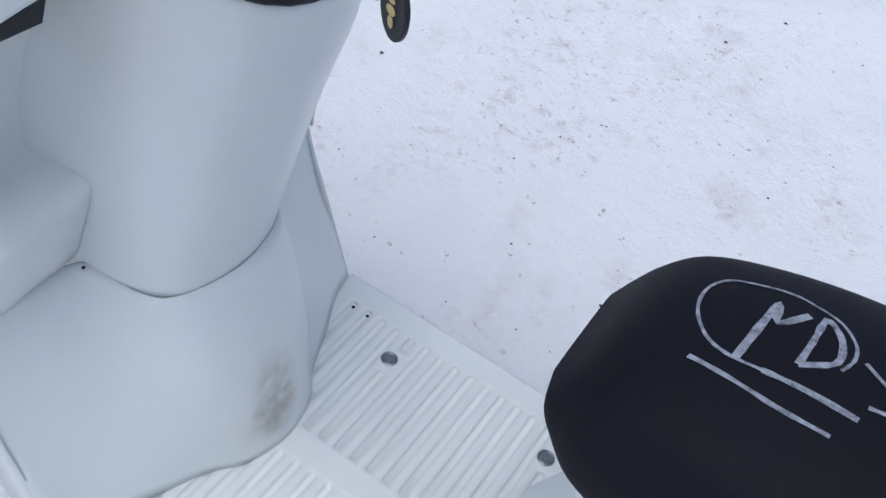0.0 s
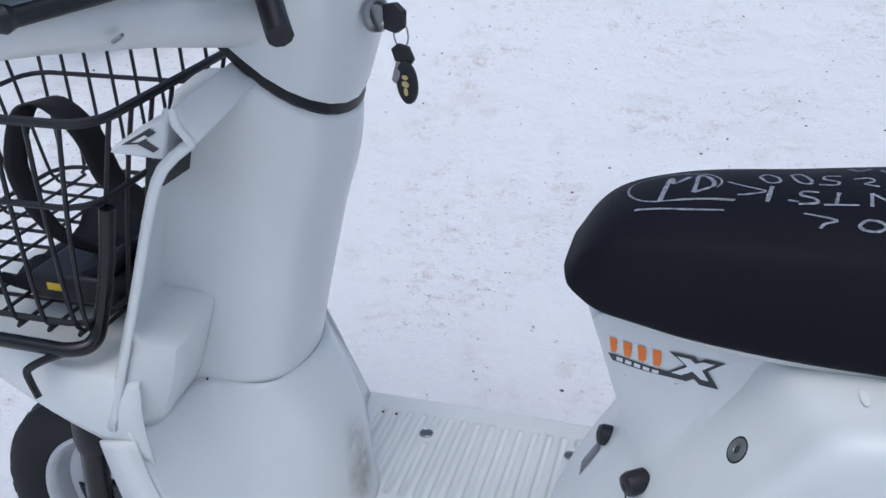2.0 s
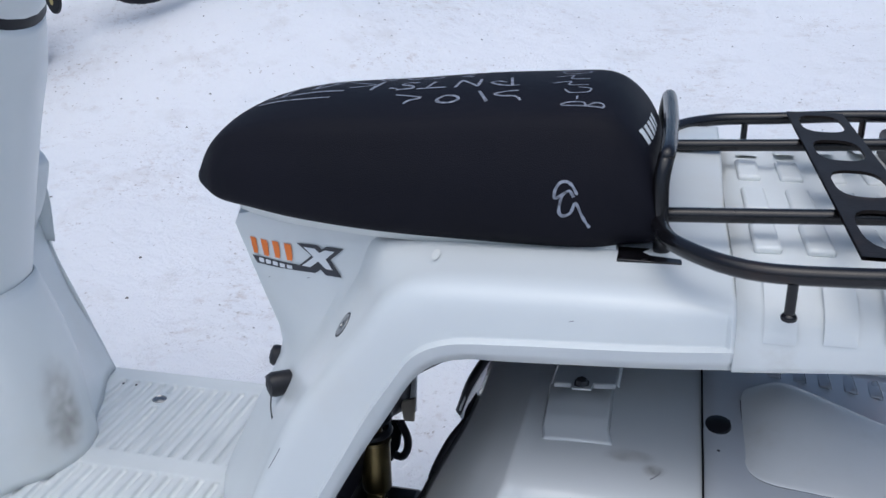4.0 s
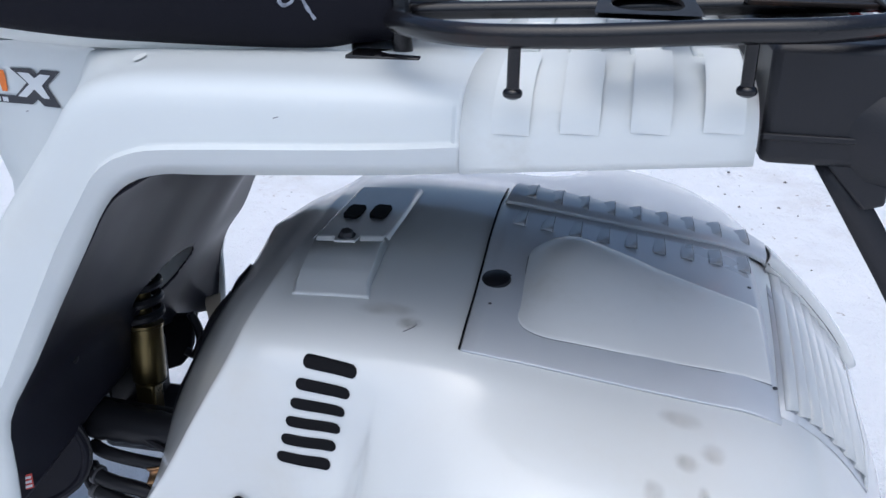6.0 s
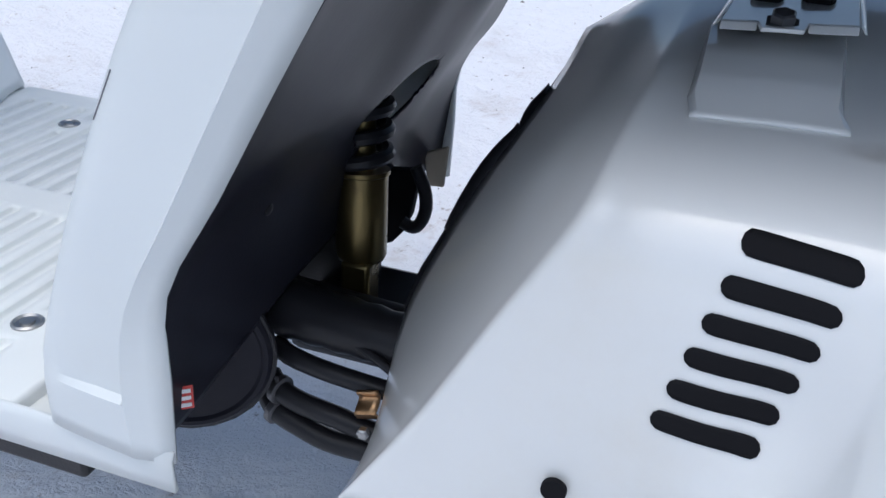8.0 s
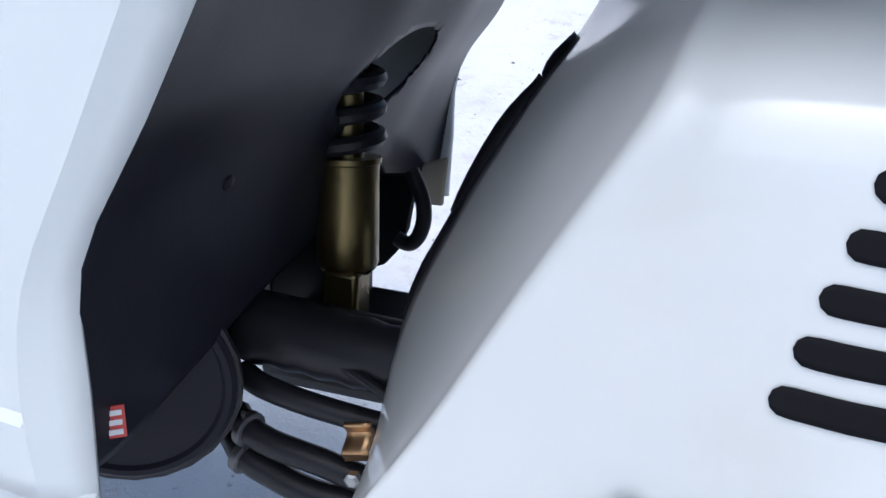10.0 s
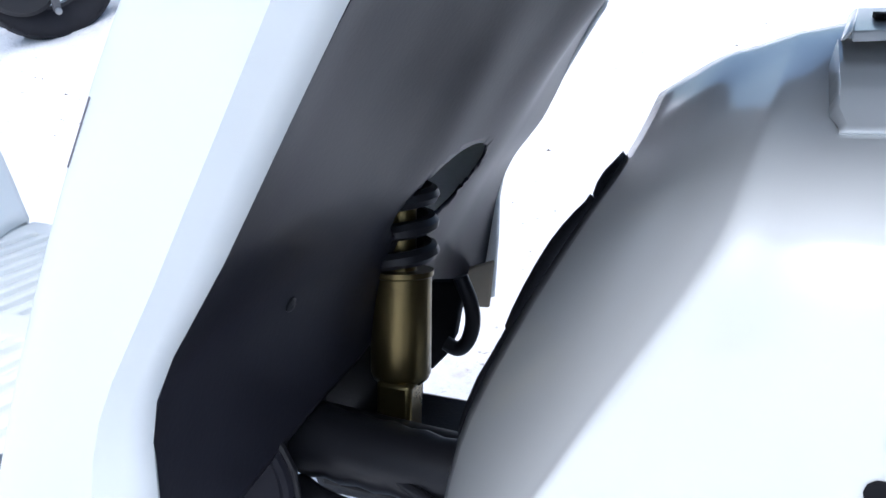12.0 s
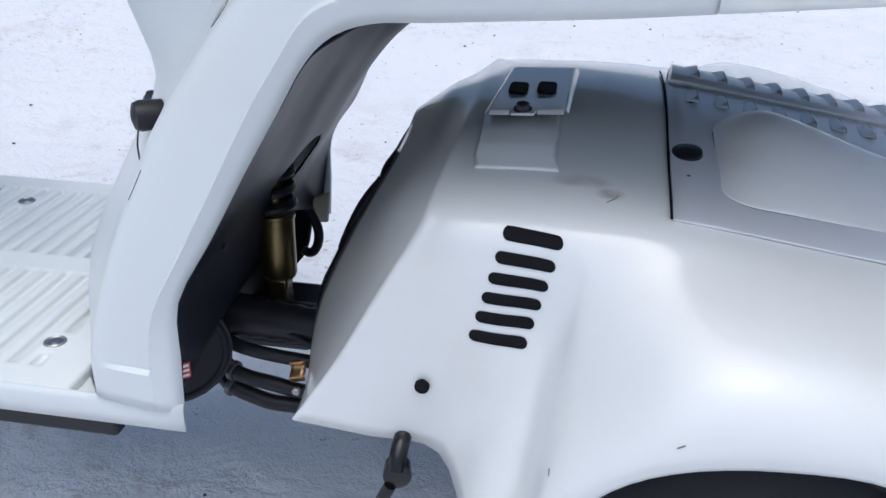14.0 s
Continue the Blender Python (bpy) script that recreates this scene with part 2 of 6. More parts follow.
def tube(name, pts, r, mat, parent, label="", n=6, sides=10, taper=None):
    return part(name, tube_bm(pts, r, n, sides, taper=taper), mat, parent, label)


def lathe_bm(profile, origin, axis, steps=32, bm=None, cap=False):
    """profile: (distance along axis, radius)."""
    bm = bm or bmesh.new()
    axis = Vector(axis).normalized()
    u = axis.cross(Vector((0, 0, 1)) if abs(axis.z) < 0.9 else Vector((1, 0, 0))).normalized()
    w = axis.cross(u)
    rows = [[Vector(origin) + axis * d + r * (math.cos(a) * u + math.sin(a) * w) for a in [2 * math.pi * k / steps for k in range(steps)]] for d, r in profile]
    _, vs = grid(rows, True, bm)
    if cap:
        bm.faces.new(vs[0])
        bm.faces.new(vs[-1])
    return bm


def lathe(name, profile, origin, axis, mat, parent, label="", steps=32, cap=True):
    return part(name, lathe_bm(profile, origin, axis, steps, cap=cap), mat, parent, label, angle=35)


def box_bm(lo, hi, bm=None, m=None):
    bm = bm or bmesh.new()
    (a, b, c), (d, e, f) = lo, hi
    vs = [bm.verts.new(Vector(p) if m is None else m @ Vector(p)) for p in ((a, b, c), (d, b, c), (d, e, c), (a, e, c), (a, b, f), (d, b, f), (d, e, f), (a, e, f))]
    for q in ((0, 3, 2, 1), (4, 5, 6, 7), (0, 1, 5, 4), (1, 2, 6, 5), (2, 3, 7, 6), (3, 0, 4, 7)):
        bm.faces.new([vs[i] for i in q])
    return bm


def box(name, lo, hi, mat, parent, label="", bevel=0.003, m=None):
    return part(name, box_bm(lo, hi, m=m), mat, parent, label, bevel=bevel)


def prism_bm(pts, shift, bm=None):
    """A flat outline and its copy moved by shift, closed round."""
    bm = bm or bmesh.new()
    lo = [bm.verts.new(p) for p in pts]
    hi = [bm.verts.new(Vector(p) + Vector(shift)) for p in pts]
    bm.faces.new(lo)
    bm.faces.new(hi[::-1])
    for i in range(len(pts)):
        j = (i + 1) % len(pts)
        bm.faces.new((lo[i], hi[i], hi[j], lo[j]))
    return bm


def prism(name, pts, shift, mat, parent, label="", bevel=0.002):
    return part(name, prism_bm(pts, shift), mat, parent, label, bevel=bevel)


def slab(name, rows, depth, mat, parent, label="", nu=1, nv=1):
    return sheet(name, rows, mat, parent, depth, nu, nv, label)


def capsule(cx, cz, length, height, n=8):
    """Outline of a slot with round ends, in two coordinates."""
    r, h = height / 2, length / 2 - height / 2
    pts = [(cx + h + r * math.cos(a), cz + r * math.sin(a)) for a in [math.pi * (k / n - 0.5) for k in range(n + 1)]]
    return pts + [(cx - h + r * math.cos(a), cz + r * math.sin(a)) for a in [math.pi * (k / n + 0.5) for k in range(n + 1)]]


# ---- ground ----
def rise(a, b, v):
    t = min(max((v - a) / (b - a), 0.0), 1.0)
    return t * t * (3 - 2 * t)


def ground_height(x, y):
    # Far slope added to hide the horizon, bank added to reach the moped's wheel.
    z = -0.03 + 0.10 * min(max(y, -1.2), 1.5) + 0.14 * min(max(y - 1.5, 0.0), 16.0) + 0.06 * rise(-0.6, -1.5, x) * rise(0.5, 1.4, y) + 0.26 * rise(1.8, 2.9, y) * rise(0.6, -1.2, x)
    d = math.hypot(x, y)
    near = 1.0 if d < 6 else 6.0 / d
    z += near * (0.016 * noise.noise((x * 1.7, y * 1.7, 0.3)) + 0.009 * noise.noise((x * 6.0, y * 6.0, 3.1)) + 0.0042 * noise.noise((x * 19.0, y * 19.0, 7.7)))
    if d < 4.5:
        # heel marks and scuffs trodden into the crust
        w = 0.25 * noise.noise((x * 5.0, y * 5.0, 9.0))
        dent = noise.voronoi((x * 6.5 + w, y * 4.6 + w, 2.0))[0][0]
        z -= 0.016 * max(0.0, 0.34 - dent) * rise(0.0, 0.35, noise.noise((x * 1.9, y * 1.9, 4.4)) + 0.12)
        z -= 0.007 * max(0.0, noise.noise((x * 13.0, y * 9.0, 5.2)) - 0.10) + 0.0035 * max(0.0, noise.noise((x * 34.0, y * 26.0, 6.2)) - 0.15)
    return z


def build_ground():
    steps = [0.0]
    w = 0.017
    while steps[-1] < 900:
        steps.append(steps[-1] + w)
        if steps[-1] > 2.1:
            w *= 1.13
    line = [-s for s in reversed(steps[1:])] + steps
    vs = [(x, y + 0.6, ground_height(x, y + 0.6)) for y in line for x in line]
    m = len(line)
    fs = [(i * m + j, i * m + j + 1, (i + 1) * m + j + 1, (i + 1) * m + j) for i in range(m - 1) for j in range(m - 1)]
    me = bpy.data.meshes.new("ground")
    me.from_pydata(vs, [], fs)
    g = part_mesh("ground", me, SNOW, None, angle=180)
    tagged(g, "trampled dirty white snow covering the yard", "snow", kind="structure")


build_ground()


def build_grit():
    rng = random.Random(4)
    bm = bmesh.new()
    for _ in range(900):
        x, y = rng.uniform(-2.6, 2.6), rng.uniform(-0.9, 4.2)
        s = rng.choice((0.0015, 0.002, 0.0025, 0.003, 0.005))
        z = ground_height(x, y) + s * 0.3
        a = rng.uniform(0, 3)
        pts = [bm.verts.new((x + s * rng.uniform(0.6, 1.4) * math.cos(a + k * 1.57), y + s * rng.uniform(0.6, 1.4) * math.sin(a + k * 1.57), z)) for k in range(4)]
        top = bm.verts.new((x, y, z + s * 0.8))
        for k in range(4):
            bm.faces.new((pts[k], pts[(k + 1) % 4], top))
    tagged(part("grit", bm, GRIT, None, smooth=False), "scattered brown grit crumbs lying on snow", "grit", kind="stuff")


build_grit()

# ---- scooter ----
scooter = thing("scooter", "white three-wheeled cargo scooter parked on snow", "scooter")

# rear body: side panels, arch over the rear unit, seat column
BODY = [
    [(0.144, -0.222, 0.258), (0.124, -0.229, 0.262), (0.068, -0.226, 0.268), (0.026, -0.158, 0.268), (-0.012, -0.085, 0.268), (-0.024, 0, 0.268)],
    [(0.146, -0.222, 0.310), (0.123, -0.231, 0.308), (0.066, -0.220, 0.312), (0.030, -0.150, 0.320), (-0.008, -0.080, 0.330), (-0.020, 0, 0.330)],
    [(0.149, -0.222, 0.363), (0.131, -0.231, 0.356), (0.079, -0.203, 0.374), (0.058, -0.142, 0.388), (0.022, -0.074, 0.398), (0.016, 0, 0.400)],
    [(0.181, -0.224, 0.420), (0.161, -0.233, 0.412), (0.106, -0.202, 0.440), (0.081, -0.128, 0.448), (0.046, -0.060, 0.450), (0.043, 0, 0.452)],
    [(0.212, -0.226, 0.477), (0.195, -0.235, 0.475), (0.136, -0.201, 0.502), (0.110, -0.120, 0.502), (0.066, -0.054, 0.500), (0.062, 0, 0.500)],
    [(0.241, -0.229, 0.526), (0.225, -0.237, 0.530), (0.172, -0.199, 0.556), (0.146, -0.112, 0.560), (0.053, -0.062, 0.560), (0.046, 0, 0.560)],
    [(0.263, -0.231, 0.563), (0.249, -0.239, 0.568), (0.212, -0.197, 0.608), (0.178, -0.112, 0.612), (0.040, -0.070, 0.612), (0.030, 0, 0.612)],
    [(0.284, -0.233, 0.583), (0.268, -0.240, 0.595), (0.237, -0.197, 0.643), (0.196, -0.118, 0.652), (0.036, -0.075, 0.654), (0.026, 0, 0.655)],
    [(0.312, -0.235, 0.593), (0.292, -0.241, 0.609), (0.266, -0.197, 0.658), (0.226, -0.134, 0.662), (0.120, -0.090, 0.662), (0.110, 0, 0.662)],
    [(0.350, -0.237, 0.596), (0.330, -0.243, 0.616), (0.322, -0.198, 0.664), (0.315, -0.158, 0.668), (0.310, -0.090, 0.668), (0.310, 0, 0.668)],
    [(0.460, -0.241, 0.605), (0.460, -0.245, 0.625), (0.460, -0.202, 0.668), (0.460, -0.160, 0.674), (0.460, -0.090, 0.674), (0.460, 0, 0.674)],
    [(0.528, -0.243, 0.612), (0.528, -0.246, 0.632), (0.528, -0.210, 0.667), (0.528, -0.165, 0.674), (0.528, -0.090, 0.674), (0.528, 0, 0.674)],
]


def body_rows(rows, steps=3):
    """Whole sections of the body: a proud rim along the arch, a ledge, a slightly sunk panel and a soft shoulder."""
    halves = []
    for r in rows:
        a, b, c, d, e, f = [Vector(p) for p in r]
        a.y += 0.005 * rise(0.36, 0.48, a.z)
        b.y -= 0.0015
        rest = Vector((c.x - b.x, 0, c.z - b.z))
        lean = c.y - b.y

        def at(v, g):
            return b + rest * v + Vector((0, lean * g, 0))
        upper = spline([at(0.07, 0.07), at(0.35, 0.10), at(0.66, 0.20), at(0.86, 0.40), at(0.97, 0.72), c + (d - c) * 0.06, c + (d - c) * 0.35, d, d + (e - d) * 0.25, e, f], 2)
        halves.append([a, a + (b - a) * 0.5, a + (b - a) * 0.86, b, at(0.025, 0.03), at(0.045, 0.055)] + upper)
    cols = [spline(c, steps) for c in zip(*halves)]
    smooth = [list(r) for r in zip(*cols)]
    last = len(rows) - 1
    marks = sorted([k / steps for k in range(last * steps + 1)] + [0.78, 0.84, last - 0.14, last - 0.07])
    out = []
    for m in marks:
        k = min(int(m * steps), last * steps - 1)
        row = [p.lerp(q, m * steps - k) for p, q in zip(smooth[k], smooth[k + 1])]
        if 0.8 < m < last - 0.1:
            for i, p in enumerate(row):
                w = 0.0 if i < 4 else 0.5 if i == 4 else 1.0 if i < 9 else max(0.0, 1.0 - (i - 8) / 5)
                p.y += 0.0042 * w
        whole = mirrored([tuple(p) for p in row])
        out.append([(x, y, z + (0.16 * y if y > 0 and z > 0.5 else 0.0)) for x, y, z in whole])
    return out


body = sheet("body", body_rows(BODY), WHITE, scooter, 0.004, 1, 1, "white plastic body arching from footboard to tail", angle=24)

# rear load tray
tray_rows = []
for x, s in ((0.528, 0.0), (0.60, 0.0), (0.66, 0.0), (0.709, 0.0)):
    k = (x - 0.528)
    half = [(x, -0.243, 0.613 + 0.10 * k), (x, -0.246, 0.634 + 0.09 * k), (x, -0.238, 0.655 + 0.05 * k), (x, -0.216, 0.669 + 0.03 * k), (x, -0.17, 0.676 + 0.02 * k), (x, -0.08, 0.678 + 0.02 * k), (x, 0, 0.678 + 0.02 * k)]
    tray_rows.append([(p, y, z + (0.16 * y * min(1.0, max(0.0, (0.678 - z) / 0.03)) if y > 0 else 0.0)) for p, y, z in mirrored(half)])
tray = sheet("tray", tray_rows, WHITE_MATT, scooter, 0.004, 2, 3, "white ribbed load tray")
for i in range(4):
    x = 0.548 + 0.043 * i
    for side in (-1, 1):
        rib = [[(x + dx + s * 0.006, side * y, z + 0.07 * (x - 0.528)) for y, z in ((-0.2455, 0.640), (-0.2445, 0.652), (-0.228, 0.6665), (-0.205, 0.6745), (-0.17, 0.6795))] for dx, s in ((0, 0), (0.007, 0), (0.017, 0), (0.024, 0))]
        for r in (1, 2):
            rib[r] = [(p[0], p[1] + side * -0.0007, p[2] + 0.0006) for p in rib[r]]
        sheet("tray_rib", rib, WHITE_MATT, tray, 0.0, 1, 2)
    for y in (-0.11, 0.0, 0.11):
        box("tray_rib", (x - 0.003, y - 0.035, 0.6765), (x + 0.02, y + 0.035, 0.6845), WHITE_MATT, tray, bevel=0.003)

# dark inner fender under the arch
arch = [(0.120, 0.262), (0.142, 0.300), (0.146, 0.362), (0.178, 0.421), (0.209, 0.478), (0.238, 0.527), (0.260, 0.563), (0.281, 0.580), (0.311, 0.595), (0.36, 0.602), (0.45, 0.609), (0.52, 0.616), (0.70, 0.633)]


mid_arch = [(0.150, 0.361), (0.184, 0.418), (0.216, 0.468), (0.246, 0.508), (0.272, 0.533), (0.296, 0.550), (0.325, 0.566), (0.368, 0.582), (0.45, 0.600), (0.52, 0.613), (0.70, 0.633)]
far_arch = [(0.146, 0.360), (0.178, 0.414), (0.205, 0.474), (0.234, 0.523), (0.258, 0.558), (0.281, 0.578), (0.311, 0.593), (0.36, 0.601), (0.45, 0.608), (0.53, 0.616), (0.70, 0.633)]


def arch_row(near, mid, far):
    (x, z), (m, n), (u, w) = near, mid, far
    return [(x + 0.001, -0.2215, z), (x - 0.002, -0.19, z + 0.002), (x - 0.004, -0.13, z + 0.003), (x - 0.002, -0.07, z + 0.002), (x + 0.002, -0.02, z), (x + (m - x) * 0.45, 0.03, z + (n - z) * 0.45), (m, 0.095, n), ((m + u) / 2, 0.15, (n + w) / 2), (u, 0.2215, w)]


low_edge = [(0.136, -0.2215, 0.272), (0.130, -0.19, 0.266), (0.126, -0.13, 0.272), (0.130, -0.07, 0.288), (0.136, -0.02, 0.302), (0.138, 0.03, 0.318), (0.128, 0.09, 0.302), (0.122, 0.15, 0.285), (0.130, 0.2215, 0.262)]
HOLE_MID, HOLE_DIR = (0.026, 0.394), radians(8)
HOLE_A, HOLE_B = 0.055, 0.029


def hole_coords(y, z):
    """Place in the elongated opening: one on its edge."""
    dy, ds = y - HOLE_MID[0], (z - HOLE_MID[1]) / 0.88
    u, v = dy * math.cos(HOLE_DIR) + ds * math.sin(HOLE_DIR), -dy * math.sin(HOLE_DIR) + ds * math.cos(HOLE_DIR)
    return u / HOLE_A, v / HOLE_B


def build_inner():
    bm, vs = grid(smooth_rows([low_edge] + [arch_row(*r) for r in zip(arch[2:], mid_arch, far_arch)], 14, 18))
    for v in bm.verts:
        if v.co.z > 0.45:
            continue
        a, b = hole_coords(v.co.y, v.co.z)
        q = math.hypot(a, b)
        if 0.91 < q < 1.09:
            a, b = a / q * HOLE_A, b / q * HOLE_B
            y = HOLE_MID[0] + a * math.cos(HOLE_DIR) - b * math.sin(HOLE_DIR)
            z = HOLE_MID[1] + 0.88 * (a * math.sin(HOLE_DIR) + b * math.cos(HOLE_DIR))
            v.co = (v.co.x + 0.534 * (z - v.co.z), y, z)
    gone = []
    for f in bm.faces:
        c = f.calc_center_median()
        if c.z < 0.45 and math.hypot(*hole_coords(c.y, c.z)) < 0.98:
            gone.append(f)
    bmesh.ops.delete(bm, geom=gone, context="FACES")
    return part("inner_fender", bm, INNER, scooter, "dark plastic inner fender with elongated opening", thick=0.002, angle=60)


inner = build_inner()
# Black sheet added behind the opening; its colour stands for the shade inside.
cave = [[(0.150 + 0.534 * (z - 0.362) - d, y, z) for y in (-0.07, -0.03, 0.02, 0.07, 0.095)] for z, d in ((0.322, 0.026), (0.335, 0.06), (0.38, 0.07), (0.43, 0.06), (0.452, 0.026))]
sheet("recess_shade_sheet", cave, HOLE, scooter, 0.002, 2, 2, "black sheet painted for the shade behind the opening")

# seat
SEAT = [  # x, half width, lower edge, shoulder height, top
    (-0.002, 0.041, 0.698, 0.704, 0.706), (0.005, 0.064, 0.69, 0.708, 0.717), (0.019, 0.079, 0.684, 0.724, 0.739), (0.04, 0.095, 0.68, 0.736, 0.757), (0.076, 0.105, 0.677, 0.744, 0.772),
    (0.13, 0.115, 0.672, 0.750, 0.783), (0.21, 0.122, 0.668, 0.755, 0.790), (0.29, 0.127, 0.668, 0.763, 0.798), (0.36, 0.131, 0.669, 0.769, 0.802), (0.408, 0.132, 0.671, 0.771, 0.803),
    (0.434, 0.129, 0.675, 0.762, 0.790), (0.454, 0.126, 0.677, 0.740, 0.765), (0.466, 0.121, 0.679, 0.712, 0.729), (0.471, 0.112, 0.681, 0.699, 0.701)]
SEAT_MID = -0.030


def build_seat():
    rows = []
    for x, w, lo, sh, top in SEAT:
        lo += 0.0035
        h = sh - lo
        half = [(x, -w * 0.93, lo), (x, -w * 0.985, lo + h * 0.10), (x, -w, lo + h * 0.3), (x, -w * 0.975, lo + h * 0.6), (x, -w * 0.90, lo + h * 0.88), (x, -w * 0.80, sh + (top - sh) * 0.35), (x, -w * 0.62, sh + (top - sh) * 0.68), (x, -w * 0.32, sh + (top - sh) * 0.93), (x, 0, top)]
        rows.append([(p[0], p[1] + SEAT_MID, p[2]) for p in mirrored(half)])
    rows = smooth_rows(rows, 4, 3)
    bm, vs = grid(rows)
    for end in (vs[0], vs[-1]):
        bm.faces.new(end)
    for i in range(len(vs) - 1):
        bm.faces.new((vs[i][0], vs[i + 1][0], vs[i + 1][-1], vs[i][-1]))
    bm.normal_update()
    return part("seat", bm, VINYL, scooter, "black vinyl seat with white chalk writing", angle=60)


seat = build_seat()
base_rows = [[(x, -w, 0.664), (x, -w - 0.004, 0.676), (x, -w + 0.004, 0.690)] for x, w in ((0.045, 0.056), (0.10, 0.086), (0.2, 0.108), (0.3, 0.114), (0.43, 0.117))]
sheet("seat_base", [[(p[0], p[1] + SEAT_MID, p[2]) for p in mirrored(r + [(r[0][0], 0, 0.690)])] for r in base_rows], WHITE_MATT, scooter, 0.003, 2, 1, "white seat base rim")


# footboard with ribs
def deck_cell(bm, x0, x1, y0, y1, z, slot):
    """One rectangle of the deck, plain or with a round-ended groove moulded into it."""
    if not slot:
        bm.faces.new([bm.verts.new(p) for p in ((x0, y0, z), (x1, y0, z), (x1, y1, z), (x0, y1, z))])
        return
    cx, r = (x0 + x1) / 2, 0.0054
    lo, hi = y0 + 0.004 + r, y1 - 0.004 - r
    rings = [[] for _ in range(5)]
    for k in range(18):
        a = math.pi * k / 8 if k < 9 else math.pi + math.pi * (k - 9) / 8
        yc, ye = (hi, y1) if k < 9 else (lo, y0)
        ca, sa = math.cos(a), math.sin(a)
        m = max(abs(ca), abs(sa))
        rings[0].append((cx + (x1 - x0) / 2 * ca / m, yc + abs(ye - yc) * sa / m, z))
        for ring, q, d in ((1, 1.0, 0.0), (2, 0.94, 0.0007), (3, 0.84, 0.0036), (4, 0.72, 0.0046)):
            rings[ring].append((cx + q * r * ca, yc + q * r * sa, z - d))
    _, vs = grid(rings, True, bm)
    bm.faces.new(vs[-1])


def build_floor():
    out = [(-0.375, 0.212), (-0.35, 0.224), (-0.02, 0.232), (0.02, 0.230), (0.02, -0.160), (0.066, -0.220), (-0.02, -0.220), (-0.35, -0.212), (-0.375, -0.205)]
    f = part("footboard", prism_bm([(x, y, 0.2570) for x, y in out], (0, 0, -0.006)), WHITE_MATT, scooter, "white ribbed plastic footboard", bevel=0.002)
    screws = ((-0.235, 0.156), (-0.018, 0.160), (-0.014, -0.152), (-0.235, -0.152))
    pitch, first, z = 0.0219, -0.318, 0.2668
    xa, xb = first - pitch / 2, first + pitch * 14.5
    bm = bmesh.new()
    for y0, y1 in ((0.016, 0.205), (-0.196, -0.012)):
        for i in range(15):
            x = first + pitch * i
            cuts = sorted(y for sx, y in screws if abs(sx - x) < pitch * 0.55 and y0 < y < y1)
            if cuts:
                deck_cell(bm, x - pitch / 2, x + pitch / 2, y0, cuts[0] - 0.014, z, True)
                deck_cell(bm, x - pitch / 2, x + pitch / 2, cuts[0] - 0.014, cuts[0] + 0.014, z, False)
                deck_cell(bm, x - pitch / 2, x + pitch / 2, cuts[0] + 0.014, y1, z, True)
            else:
                deck_cell(bm, x - pitch / 2, x + pitch / 2, y0, y1, z, True)
    for lo, hi in (((xa, -0.012), (xb, 0.016)), ((xa, 0.205), (xb, 0.232)), ((xa, -0.219), (xb, -0.196)), ((-0.352, -0.219), (xa, 0.232)), ((xb, -0.219), (0.034, 0.232))):
        deck_cell(bm, lo[0], hi[0], lo[1], hi[1], z, False)
    rim = [[(x, y, z), (x + 0.003 * ux, y + 0.003 * uy, z - 0.001), (x + 0.004 * ux, y + 0.004 * uy, z - 0.004), (x + 0.004 * ux, y + 0.004 * uy, z - 0.016)] for x, y, ux, uy in ((-0.352, -0.219, 0, -1), (0.034, -0.219, 0, -1), (0.034, -0.219, 1, 0), (0.034, 0.232, 1, 0), (0.034, 0.232, 0, 1), (-0.352, 0.232, 0, 1))]
    grid([[Vector(p) for p in r] for r in rim], False, bm)
    bmesh.ops.remove_doubles(bm, verts=bm.verts[:], dist=0.00005)
    part("deck", bm, WHITE_MATT, f, "white deck with two rows of round-ended grooves", angle=70)
    for x in (-0.318, -0.2961):
        lathe("drain_hole", [(0, 0.0022), (0.0008, 0.0022)], (x, 0.194, 0.2624), (0, 0, 1), HOLE, f, "dark drain hole", 10)
    edge = [[(x, -0.222, 0.2675), (x, -0.2265, 0.262), (x, -0.225, 0.240)] for x in (-0.36, -0.2, 0.0, 0.10, 0.144)]
    sheet("side_skirt", edge, WHITE, f, 0.003, 1, 2, "white side skirt with scuffed corner")
    for x, y in screws:
        lathe("screw", [(0, 0.0105), (0.002, 0.0105), (0.003, 0.009), (0.0015, 0.0075), (0.0015, 0.005), (0.003, 0.0045), (0.0032, 0.001)], (x, y, 0.2658), (0, 0, 1), STEEL, f, "steel screw with washer", 20)
    box("under_tray", (-0.34, -0.216, 0.218), (0.075, 0.19, 0.250), BLACK_PLASTIC, scooter, "black underside of the footboard")
    return f


floor_board = build_floor()

